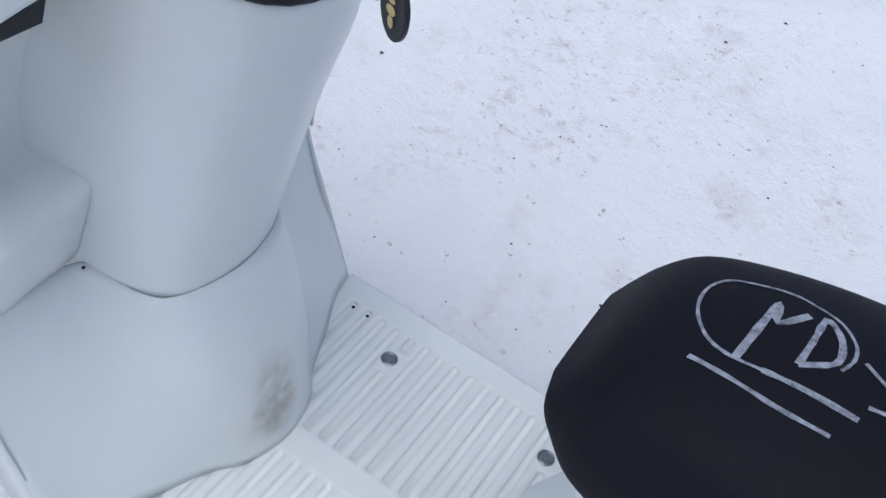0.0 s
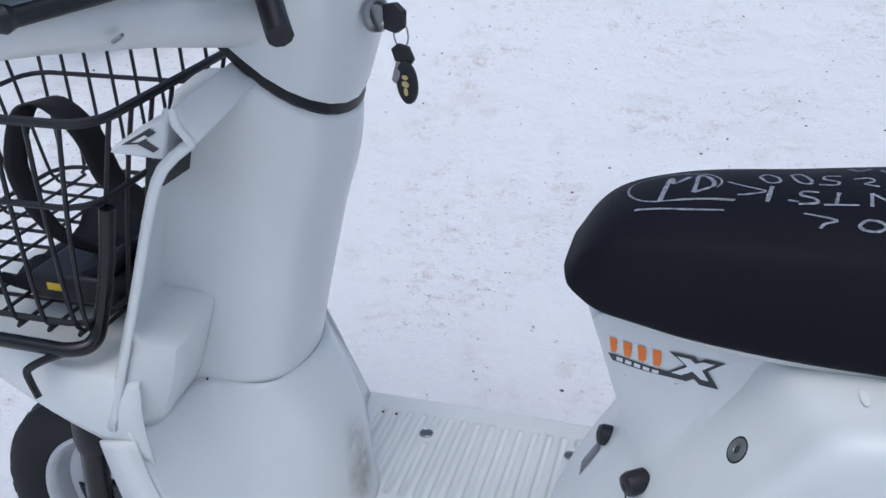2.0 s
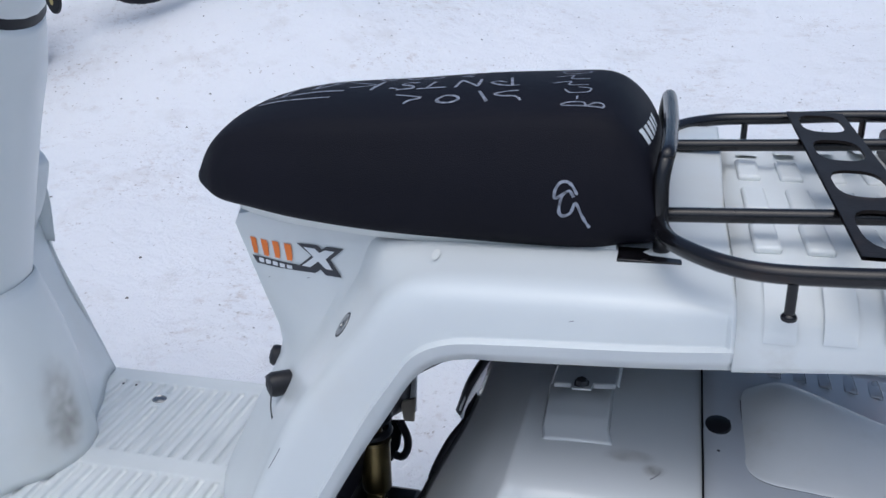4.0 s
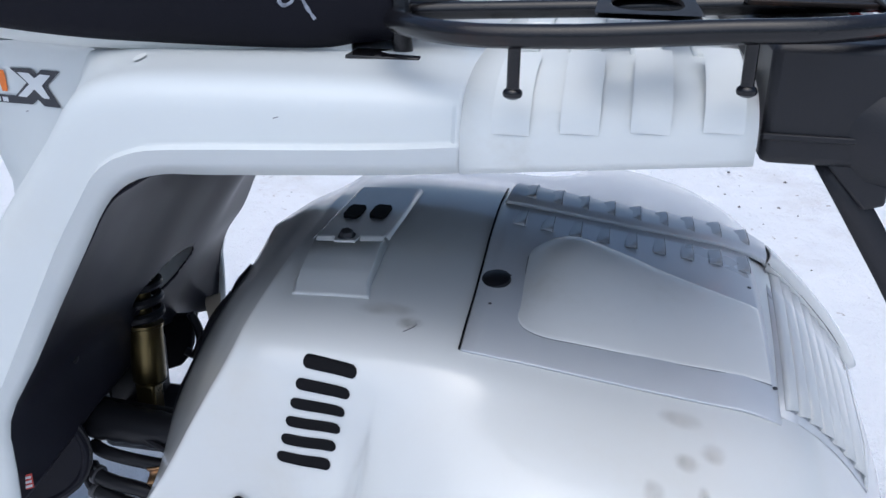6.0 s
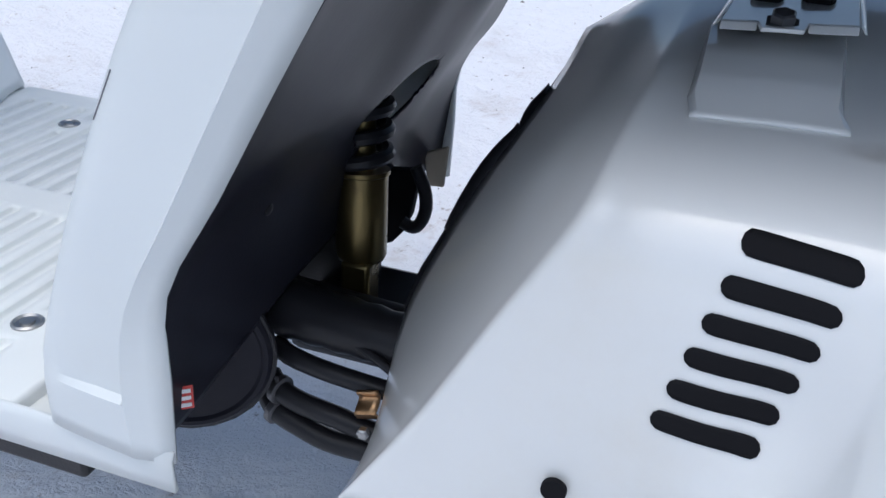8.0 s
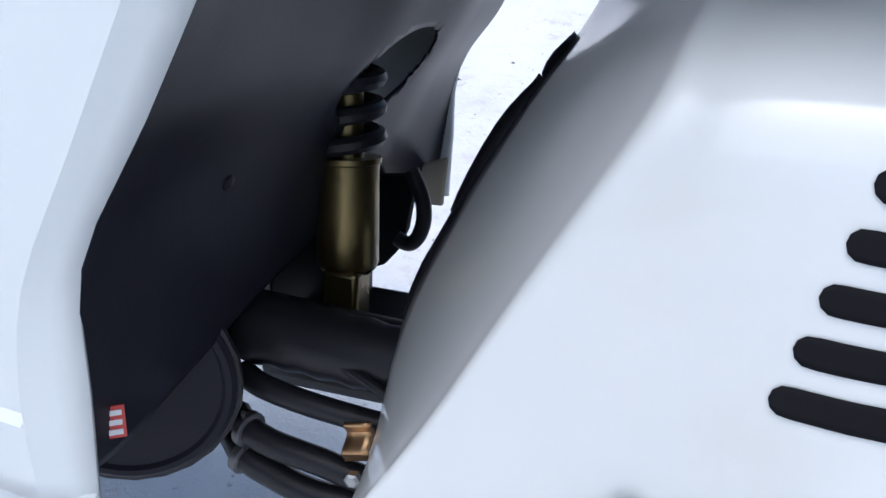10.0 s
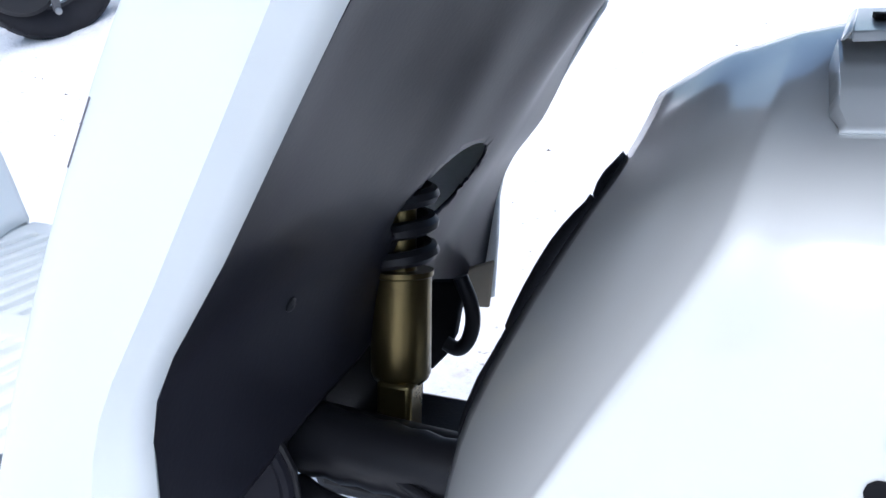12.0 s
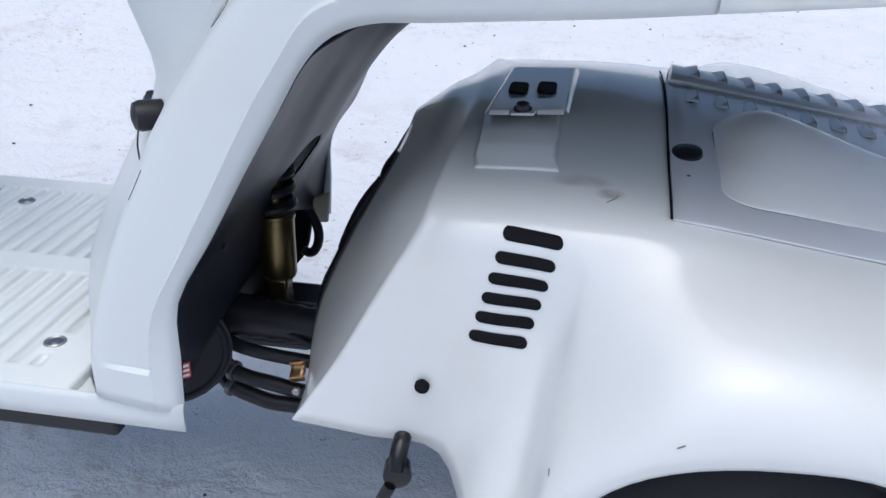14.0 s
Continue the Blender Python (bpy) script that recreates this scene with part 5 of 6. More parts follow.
for at, ax2, r in (((0.131, -0.086, 0.213), (1, -0.35, -0.1), 0.0092), ((0.128, -0.086, 0.195), (1, -0.35, -0.2), 0.0096)):
    clip = lathe("spring_clip", [(-0.003, r), (-0.0022, r + 0.0012), (0.0022, r + 0.0012), (0.003, r)], at, ax2, DARK_STEEL, unit, "dark spring hose clip", 16)
    p = Vector(at)
    tube("ear", [p + Vector((0, -0.004, r)), p + Vector((0.002, -0.008, r + 0.006))], 0.0014, DARK_STEEL, clip, "", 2, 6)
clamp_bm = bmesh.new()
grid([[Vector((0.1930 + 0.0150 * u - 0.002 * v, -0.094 - 0.003 * math.cos(v * 9.4), 0.236 - 0.026 * v + 0.004 * u)) for u in (0, 0.33, 0.66, 1)] for v in [k / 10 for k in range(11)]], False, clamp_bm)
clamp = part("hose_clamp", clamp_bm, COPPER, unit, "copper plated hose clamp", thick=0.002)
lathe("clamp_bolt", [(0, 0.0045), (0.004, 0.0045), (0.005, 0.003)], (0.199, -0.097, 0.206), (0.1, -1, 0), STEEL, clamp, "", 6)
prism("tab", [(0.128, 0.19, 0.29), (0.152, 0.19, 0.30), (0.149, 0.19, 0.259), (0.133, 0.19, 0.258)], (0, 0.004, 0), BEIGE, scooter, "beige metal tab")

# Black panel added to fill a dark area, outlined to fit the camera's view.
prism("dark_filler_panel", [(x, 0.106, z) for x, z in ((0.157, 0.308), (0.152, 0.285), (0.149, 0.266), (0.142, 0.249), (0.133, 0.238), (0.115, 0.230), (0.100, 0.300))], (0, 0.012, 0), HOLE, scooter, "black filler panel outlined to fit the camera's view", 0.002)

# kick lever
kick = tube("kick_lever", [(0.330, -0.19, 0.258), (0.328, -0.218, 0.246), (0.327, -0.228, 0.230)], 0.0075, BLACK_PAINT, unit, "black kick start lever")
lathe("pivot", [(-0.008, 0.011), (0.008, 0.012), (0.01, 0.008)], (0.327, -0.222, 0.226), (0.2, -1, 0.1), BLACK_PAINT, kick, "", 18)
tube("pedal", [(0.323, -0.232, 0.218), (0.290, -0.238, 0.144)], 0.0055, BLACK_PAINT, kick, "black painted pedal bar")
lathe("pedal_end", [(0, 0.0062), (0.001, 0.009), (0.004, 0.009), (0.005, 0.006)], (0.2905, -0.238, 0.146), (-0.33, -0.05, -0.94), STEEL, kick, "", 16)


# ---- decals on the seat column ----
body_tree, seat_tree, inner_tree = bvh_of(body), bvh_of(seat), bvh_of(inner)


def film(name, outline, origin, direction, tree, lift, mat, parent, flat, label="", spread=None):
    """A thin decal with a given outline, laid on a surface along one direction."""
    bm = bmesh.new()
    bm.faces.new([bm.verts.new((a, b, 0)) for a, b in outline])
    bmesh.ops.triangulate(bm, faces=bm.faces)
    bmesh.ops.subdivide_edges(bm, edges=bm.edges, cuts=3, use_grid_fill=True)
    if spread:
        uv = bm.loops.layers.uv.new("stain")
        (cx, cy), rx, ry = spread
        for f in bm.faces:
            for loop in f.loops:
                loop[uv].uv = ((loop.vert.co.x - cx) / rx, (loop.vert.co.y - cy) / ry)
    for v in bm.verts:
        p = cast(tree, flat(v.co.x, v.co.y), direction, lift)
        if p is None:
            bm.free()
            return None
        v.co = p
    return part(name, bm, mat, parent, label, smooth=False)


def on_side(name, outline, lift, mat, parent, label=""):
    return film(name, outline, None, (0, 1, 0), body_tree, lift, mat, parent, lambda a, b: (a, -0.6, b), label)


def column_decal():
    # four orange blocks, a dark bar with pale blocks, a dark crossed mark
    for a, c, top in ((0.049, 0.057, 0.631), (0.063, 0.072, 0.631), (0.078, 0.087, 0.632), (0.093, 0.102, 0.632)):
        on_side("orange_block", [(a, top), (a + (c - a) * 0.9, top), (c, top - 0.004), (c, top - 0.015), (c - 0.001, top - 0.019), (a + 0.002, top - 0.019)], 0.0012, ORANGE, body, "orange decal block")
    on_side("dark_bar", [(0.048, 0.609), (0.053, 0.600), (0.123, 0.604), (0.114, 0.610)], 0.0012, DARK_DECAL, body, "charcoal decal bar")
    for k in range(5):
        x = 0.0575 + 0.0092 * k
        on_side("pale_block", [(x, 0.6078), (x + 0.0066, 0.608), (x + 0.0066, 0.6030 + 0.0002 * k), (x, 0.6028 + 0.0002 * k)], 0.0017, PALE_DECAL, body)
    on_side("cross_mark", [(0.109, 0.635), (0.133, 0.636), (0.138, 0.632), (0.144, 0.636), (0.163, 0.636), (0.147, 0.622), (0.159, 0.604), (0.141, 0.604), (0.135, 0.609), (0.128, 0.604), (0.110, 0.604), (0.101, 0.609), (0.110, 0.610), (0.125, 0.623)], 0.0013, DARK_DECAL, body, "charcoal crossed decal")
    on_side("cross_core", [(0.117, 0.632), (0.130, 0.632), (0.135, 0.628), (0.142, 0.632), (0.153, 0.632), (0.142, 0.622), (0.149, 0.611), (0.142, 0.611), (0.133, 0.618), (0.123, 0.610), (0.113, 0.610), (0.128, 0.622)], 0.0019, PALE_DECAL, body)


column_decal()
lock_at, lock_out, _, _ = body_tree.ray_cast(Vector((-0.4, -0.165, 0.582)), Vector((1, 0, 0)))
lock_out = lock_out if lock_out.x < 0 else -lock_out
lock_at = lock_at - lock_out * 0.0007
lathe("lock_ring", [(0, 0.0140), (0.0008, 0.0135), (0.0008, 0.0110)], lock_at, lock_out, BLACK_PLASTIC, body, "black lock ring", 24)
lathe("lock", [(0, 0.0120), (0.0012, 0.0115), (0.0012, 0.0095), (0.0016, 0.008), (0.0016, 0.0045), (0.0008, 0.004), (0.0008, 0.001)], lock_at, lock_out, STEEL, body, "steel seat lock", 24)
knob_at = cast(body_tree, (-0.4, -0.025, 0.464), (1, 0, 0), -0.003)
lathe("knob", [(0, 0.012), (0.010, 0.0125), (0.014, 0.0105), (0.016, 0.0045), (0.015, 0.002)], knob_at, (-0.9, -0.3, 0.25), BLACK_PLASTIC, body, "black rubber plug", 24)
tube("loose_wire", [(0.080, -0.124, 0.470), (0.0815, -0.131, 0.460), (0.084, -0.135, 0.449), (0.087, -0.138, 0.440)], 0.0008, HOSE, body, "thin black wire", 4, 6)
on_side("rubber_bump", [(0.274 + 0.004 * math.cos(k * math.pi / 6), 0.663 + 0.0012 * math.sin(k * math.pi / 6)) for k in range(12)], 0.002, WHITE_MATT, body)
plate_rows = [[(-0.4, y, z) for z in (0.405, 0.42, 0.435, 0.448)] for y in (-0.034, -0.022, -0.010)]
patch("sticker_plate", plate_rows, (1, 0, 0), body_tree, 0.0008, GREY_LABEL, body, "grey metal sticker plate")

# hairline scratches and chips
for pts in ([(0.066, 0.585), (0.0672, 0.586)], [(0.40, 0.6405), (0.4035, 0.6415)], [(0.1175, 0.5965), (0.1205, 0.5975)], [(0.1165, 0.447), (0.1235, 0.459), (0.131, 0.473)]):
    made = [cast(body_tree, (a, -0.6, b), (0, 1, 0), 0.0004) for a, b in pts]
    if all(p is not None for p in made):
        tube("scratch", made, 0.00035, GREY_LABEL, body, "", 3, 5)

# ---- chalk on the seat ----


def chalk(line, wide=0.0019, direction=(0, 0, -1)):
    pts = spline([(a, b, 0) for a, b in line], 4) if len(line) > 2 else spline([(a, b, 0) for a, b in line], 5)
    rows = []
    for i, p in enumerate(pts):
        d = (pts[min(i + 1, len(pts) - 1)] - pts[max(i - 1, 0)]).normalized()
        n = Vector((-d.y, d.x, 0)) * wide * (0.75 + 0.35 * noise.noise((p.x * 300, p.y * 300, 1.7)))
        row = []
        for s in (-1, 0, 1):
            q = p + n * s
            start = (q.x, q.y, 1.0) if direction[2] else (q.x, -0.6, q.y)
            row.append(cast(seat_tree, start, direction, 0.0005))
        if all(r is not None for r in row):
            rows.append(row)
    bm, _ = grid(rows)
    part("chalk_stroke", bm, CHALK, seat, smooth=False)


chalk([(0.153, -0.058), (0.124, -0.055), (0.101, -0.054), (0.080, -0.052), (0.065, -0.043), (0.054, -0.024), (0.052, -0.003), (0.060, 0.012), (0.077, 0.017), (0.096, 0.019), (0.112, 0.015), (0.127, 0.008), (0.138, -0.006), (0.140, -0.019), (0.136, -0.031)], 0.0014)
chalk([(0.085, -0.052), (0.089, -0.018), (0.092, 0.004), (0.096, -0.014), (0.110, 0.003)], 0.0032)
chalk([(0.115, -0.040), (0.117, -0.018), (0.119, 0.005), (0.128, -0.003), (0.133, -0.017), (0.131, -0.029), (0.115, -0.040)], 0.0028)
chalk([(0.100, -0.054), (0.124, -0.055), (0.153, -0.058)], 0.0026)
chalk([(0.063, -0.062), (0.087, -0.067), (0.116, -0.073), (0.144, -0.075)], 0.0019)
chalk([(0.146, -0.017), (0.162, -0.028), (0.180, -0.038), (0.167, -0.045), (0.155, -0.047)], 0.0017)
chalk([(0.186, -0.027), (0.181, -0.060)], 0.0027)
chalk([(0.199, -0.056), (0.208, -0.059)])
chalk([(0.226, -0.040), (0.213, -0.038), (0.211, -0.046), (0.222, -0.053), (0.223, -0.061), (0.208, -0.063)], 0.0023)
chalk([(0.243, -0.041), (0.239, -0.064)], 0.0023)
chalk([(0.229, -0.064), (0.258, -0.065)])
chalk([(0.268, -0.068), (0.270, -0.043)], 0.0021)
chalk([(0.270, -0.043), (0.290, -0.069)], 0.0021)
chalk([(0.290, -0.069), (0.289, -0.044)], 0.0021)
chalk([(0.330, -0.069), (0.316, -0.069), (0.302, -0.060), (0.307, -0.054), (0.316, -0.059)])
chalk([(0.318, -0.041), (0.323, -0.069)])
chalk([(0.212, -0.078), (0.239, -0.088), (0.229, -0.093), (0.225, -0.099)])
chalk([(0.256, -0.096), (0.263, -0.088), (0.274, -0.091), (0.277, -0.098), (0.270, -0.103), (0.260, -0.101), (0.256, -0.096)], 0.0022)
chalk([(0.294, -0.082), (0.305, -0.105)], 0.0021)
chalk([(0.331, -0.084), (0.321, -0.085), (0.310, -0.090), (0.317, -0.095), (0.329, -0.096), (0.336, -0.105)], 0.0016)
chalk([(0.175, -0.002), (0.182, 0.007), (0.192, -0.003), (0.193, -0.015), (0.183, -0.018), (0.175, -0.002)])
chalk([(0.204, 0.006), (0.213, 0.008), (0.221, -0.010), (0.219, -0.020), (0.209, -0.014), (0.204, 0.006)])
chalk([(0.248, 0.001), (0.235, 0.002), (0.233, -0.008), (0.244, -0.015), (0.242, -0.023), (0.227, -0.022)], 0.0021)
chalk([(0.258, -0.008), (0.271, -0.005), (0.275, -0.014), (0.266, -0.021), (0.278, -0.027)])
chalk([(0.258, 0.034), (0.265, 0.020), (0.278, 0.032)])
chalk([(0.285, 0.024), (0.293, 0.009), (0.305, 0.015), (0.309, 0.028), (0.303, 0.038)], 0.0016)
chalk([(0.363, -0.008), (0.370, -0.025), (0.389, -0.021), (0.389, -0.009), (0.363, -0.008)], 0.0012)
chalk([(0.361, -0.041), (0.376, -0.034), (0.376, -0.049), (0.393, -0.050)], 0.0012)
chalk([(0.360, -0.065), (0.376, -0.060), (0.376, -0.071), (0.393, -0.071)], 0.0012)
chalk([(0.373, -0.083), (0.379, -0.091), (0.394, -0.090), (0.396, -0.081), (0.385, -0.078)], 0.0013)
chalk([(0.386, -0.099), (0.386, -0.105)], 0.0013)
chalk([(0.410, -0.118), (0.375, -0.116), (0.379, -0.111), (0.392, -0.111), (0.396, -0.117), (0.403, -0.111), (0.410, -0.112), (0.410, -0.118)], 0.0014)
chalk([(0.395, 0.724), (0.389, 0.733), (0.381, 0.734), (0.376, 0.727), (0.376, 0.720), (0.382, 0.723), (0.388, 0.727), (0.392, 0.722)], 0.0016, (0, 1, 0))
chalk([(0.382, 0.723), (0.380, 0.710), (0.383, 0.705), (0.390, 0.708), (0.394, 0.717), (0.400, 0.706), (0.407, 0.696)], 0.0017, (0, 1, 0))
# pale bars of the print on the seat's back
for k in range(5):
    y = -0.118 + 0.017 * k
    film("print_bar", [(y, 0.772), (y + 0.011, 0.772), (y + 0.011, 0.760), (y, 0.760)], None, (-1, 0, 0), seat_tree, 0.0006, PALE_DECAL, seat, lambda a, b: (0.8, a, b))

# ---- opening, label and hardware on the inner fender ----
patch("label", [[(0.235 + 0.017 * u, -0.16, 0.3926 + 0.014 * u - (0.011 + 0.005 * u) * v) for v in (0, 0.5, 1)] for u in (0, 0.5, 1)], (-0.35, 0.89, -0.29), inner_tree, 0.0036, GREY_LABEL, inner, "grey paper label")
lathe("stud", [(0, 0.004), (0.003, 0.004), (0.004, 0.002)], cast(inner_tree, (0.6, -0.115, 0.365), (-1, 0, 0), 0.0), (1, 0, -0.3), BLACK_PLASTIC, inner, "", 10)

# ---- dirt on the engine cover ----


def mud_material():
    m = bpy.data.materials.new("dried_mud_film")
    m.use_nodes = True
    n, l = m.node_tree.nodes, m.node_tree.links
    b = n["Principled BSDF"]
    b.inputs["Base Color"].default_value = (0.47, 0.42, 0.36, 1)
    b.inputs["Roughness"].default_value = 0.8
    tc = n.new("ShaderNodeTexCoord")
    t = n.new("ShaderNodeTexNoise")
    t.inputs["Scale"].default_value, t.inputs["Detail"].default_value = 70.0, 5.0
    l.new(tc.outputs["Object"], t.inputs["Vector"])
    r = n.new("ShaderNodeMapRange")
    r.inputs["From Min"].default_value, r.inputs["From Max"].default_value = 0.15, 0.85
    r.inputs["To Max"].default_value = 0.5
    l.new(t.outputs["Fac"], r.inputs["Value"])
    # thin out towards the rim of each stain
    far = n.new("ShaderNodeVectorMath")
    far.operation = "LENGTH"
    l.new(tc.outputs["UV"], far.inputs[0])
    fade = n.new("ShaderNodeMapRange")
    fade.interpolation_type = "SMOOTHSTEP"
    for k, v in (("From Min", 1.0), ("From Max", 0.25), ("To Min", 0.0), ("To Max", 0.85)):
        fade.inputs[k].default_value = v
    l.new(far.outputs["Value"], fade.inputs["Value"])
    mul = n.new("ShaderNodeMath")
    mul.operation = "MULTIPLY"
    l.new(r.outputs["Result"], mul.inputs[0])
    l.new(fade.outputs["Result"], mul.inputs[1])
    l.new(mul.outputs[0], b.inputs["Alpha"])
    return m


MUD = mud_material()


def blot(tree, c, rx, ry, seed, parent, direction, flat, lift=0.0005):
    rng = random.Random(seed)
    pts = []
    for k in range(14):
        a, q = 2 * math.pi * k / 14, rng.uniform(0.85, 1.1)
        pts.append((c[0] + rx * q * math.cos(a), c[1] + ry * q * math.sin(a)))
    film("mud_stain", pts, None, direction, tree, lift, MUD, parent, flat, "dried brown mud stain", (c, rx, ry))


down = lambda a, b: (a, b, 1.0)
for i, (x, y, rx, ry) in enumerate(((0.694, -0.240, 0.011, 0.009), (0.713, -0.228, 0.012, 0.010), (0.672, -0.268, 0.010, 0.012), (0.706, -0.262, 0.006, 0.010), (0.700, -0.286, 0.006, 0.008), (0.690, -0.205, 0.02, 0.010), (0.455, -0.150, 0.030, 0.012), (0.478, -0.165, 0.014, 0.010), (0.62, -0.09, 0.012, 0.012))):
    blot(cover_tree, (x, y), rx, ry, i, cover, (0, 0, -1), down)
for pts in ([(0.4755, -0.176), (0.482, -0.170), (0.484, -0.166)], [(0.532, -0.3204), (0.537, -0.3200)], [(0.452, -0.30), (0.452, -0.304)]):
    made = [cast(cover_tree, (a, b, 1.0), (0, 0, -1), 0.0003) for a, b in pts]
    if all(p is not None for p in made):
        tube("chip", made, 0.0005, GREY_LABEL, cover, "", 3, 5)
hump_tree = bvh_of(hump)
for i, (y, z, ry, rz) in enumerate(((-0.010, 0.316, 0.044, 0.046), (-0.008, 0.352, 0.040, 0.078))):
    blot(hump_tree, (y, z), ry, rz, 40 + i, hump, (-1, 0, 0), lambda a, b: (0.2, a, b), 0.0037 + 0.0006 * i)

# latch and hinges at the far edge of the cover
for x, y, z in ((0.300, 0.205, 0.40), (0.275, 0.262, 0.330)):
    box("hinge", (x - 0.012, y - 0.004, z - 0.03), (x + 0.004, y + 0.006, z + 0.03), BLACK_PLASTIC, cover, "black rubber stop", 0.003)

# Small black dot painted for the shadow where column and hump meet.
lathe("crevice_shade", [(0, 0.0018), (0.001, 0.0006)], (-0.418, -0.101, 0.511), (0.9, -0.4, 0.2), HOLE, hump, "", 10)
tube("scratch", [(-0.3165, -0.020, 0.578), (-0.3195, -0.026, 0.566)], 0.0011, GREY_LABEL, column, "", 2, 6)

# ---- front: cowl, fork, shield wing ----
COWL = [
    [(-0.420, -0.222, 0.480), (-0.420, -0.2262, 0.535), (-0.420, -0.221, 0.572), (-0.425, -0.205, 0.584), (-0.430, -0.12, 0.590), (-0.430, 0, 0.592)],
    [(-0.530, -0.207, 0.503), (-0.530, -0.210, 0.535), (-0.530, -0.204, 0.570), (-0.530, -0.188, 0.580), (-0.530, -0.10, 0.587), (-0.530, 0, 0.589)],
    [(-0.620, -0.180, 0.512), (-0.620, -0.186, 0.538), (-0.620, -0.180, 0.566), (-0.620, -0.165, 0.575), (-0.620, -0.09, 0.582), (-0.620, 0, 0.584)],
    [(-0.740, -0.110, 0.480), (-0.740, -0.130, 0.530), (-0.740, -0.126, 0.556), (-0.740, -0.11, 0.564), (-0.740, -0.06, 0.572), (-0.740, 0, 0.574)],
    [(-0.840, -0.030, 0.440), (-0.840, -0.040, 0.500), (-0.840, -0.038, 0.524), (-0.840, -0.03, 0.532), (-0.840, -0.02, 0.536), (-0.840, 0, 0.537)],
]
sheet("front_cowl", [mirrored(r) for r in COWL], WHITE, scooter, 0.003, 3, 3, "white front cowl under the basket", angle=40)
for side in (-1, 1):
    sheet("side_fin", [[(-0.436, side * 0.226, 0.510), (-0.487, side * 0.221, 0.497)], [(-0.424, side * 0.2275, 0.45), (-0.480, side * 0.221, 0.450)], [(-0.392, side * 0.228, 0.37), (-0.462, side * 0.222, 0.37)], [(-0.350, side * 0.226, 0.262), (-0.430, side * 0.224, 0.262)]], WHITE, scooter, 0.004, 3, 2, "white side fin of the leg shield")
    fork = tube("fork_leg", [(-0.60, side * 0.075 - 0.01, 0.50), (-0.625, side * 0.075 - 0.01, 0.36), (-0.640, side * 0.075 - 0.01, 0.20)], 0.018, BLACK_PAINT, scooter, "black front fork leg")
    lathe("boot", [(0, 0.026), (0.03, 0.028), (0.10, 0.025), (0.12, 0.020)], (-0.606, side * 0.075 - 0.01, 0.47), (-0.16, 0, -1), HOSE, fork, "black rubber fork boot", 18)
wing = prism("shield_wing", [(-0.424, -0.186, 0.830), (-0.418, -0.186, 0.837), (-0.362, -0.186, 0.868), (-0.352, -0.186, 0.866), (-0.362, -0.186, 0.828)], (0, 0.055, 0.004), WHITE, shield_left, "white shield wing with dark decal", 0.003)
prism("wing_decal", [(-0.406, -0.1875, 0.841), (-0.372, -0.1875, 0.860), (-0.366, -0.1875, 0.856), (-0.380, -0.1875, 0.848), (-0.366, -0.1875, 0.840), (-0.372, -0.1875, 0.836), (-0.388, -0.1875, 0.843)], (0, 0.0007, 0), DARK_DECAL, shield_left, "charcoal crossed decal", 0.0)
prism("wing_decal", [(-0.394, -0.1882, 0.8445), (-0.378, -0.1882, 0.853), (-0.375, -0.1882, 0.851), (-0.386, -0.1882, 0.8455)], (0, 0.0004, 0), PALE_DECAL, shield_left, "", 0.0)

# ---- wire basket ----
basket = thing("wire_basket", "black coated wire basket above the front wheel", "basket", (-0.65, 0, 0.61))


def in_basket(name, bm, mat, label=""):
    for v in bm.verts:
        v.co -= Vector((-0.65, 0, 0.61))
    return part(name, bm, mat, basket, label)


def ring_points(x0, x1, y0, y1, z, r):
    pts = []
    for cx, cy, a0 in ((x1 - r, y0 + r, -90), (x1 - r, y1 - r, 0), (x0 + r, y1 - r, 90), (x0 + r, y0 + r, 180)):
        for k in range(5):
            a = radians(a0 + 22.5 * k)
            pts.append((cx + r * math.cos(a), cy + r * math.sin(a), z))
    return pts + [pts[0], pts[1]]


for x0, x1, y0, y1, z, rad in ((-0.86, -0.430, -0.196, 0.205, 0.860, 0.0052), (-0.84, -0.452, -0.198, 0.207, 0.772, 0.0036), (-0.82, -0.484, -0.190, 0.200, 0.628, 0.0034)):
    in_basket("rim", tube_bm(ring_points(x0, x1, y0, y1, z, 0.035), rad, 1, 8), BLACK_PLASTIC)
for i in range(10):
    y = -0.166 + 0.0378 * i
    in_basket("wire", tube_bm([(-0.430, y, 0.860), (-0.455, y, 0.765), (-0.480, y, 0.645), (-0.492, y, 0.618), (-0.52, y, 0.612), (-0.78, y, 0.612), (-0.812, y, 0.620), (-0.825, y, 0.65), (-0.86, y, 0.860)], 0.0026, 3, 6), BLACK_PLASTIC)
for i in range(10):
    x = -0.465 - 0.0395 * i
    s = -0.012 if i == 0 else 0.0
    in_basket("wire", tube_bm([(x, -0.196, 0.860), (x + s, -0.199, 0.765), (x + s * 2, -0.196, 0.65), (x + s * 2, -0.186, 0.620), (x + s * 2, -0.16, 0.615), (x + s * 2, 0.17, 0.615), (x + s * 2, 0.195, 0.622), (x + s * 2, 0.205, 0.65), (x, 0.205, 0.860)], 0.0026, 3, 6), BLACK_PLASTIC)
in_basket("carrier_frame", tube_bm([(-0.80, -0.205, 0.606), (-0.56, -0.207, 0.605), (-0.505, -0.206, 0.606), (-0.486, -0.192, 0.612), (-0.479, -0.180, 0.640), (-0.462, -0.176, 0.70), (-0.448, -0.174, 0.765)], 0.0085, 5, 10), BLACK_PAINT, "thick black carrier tube")
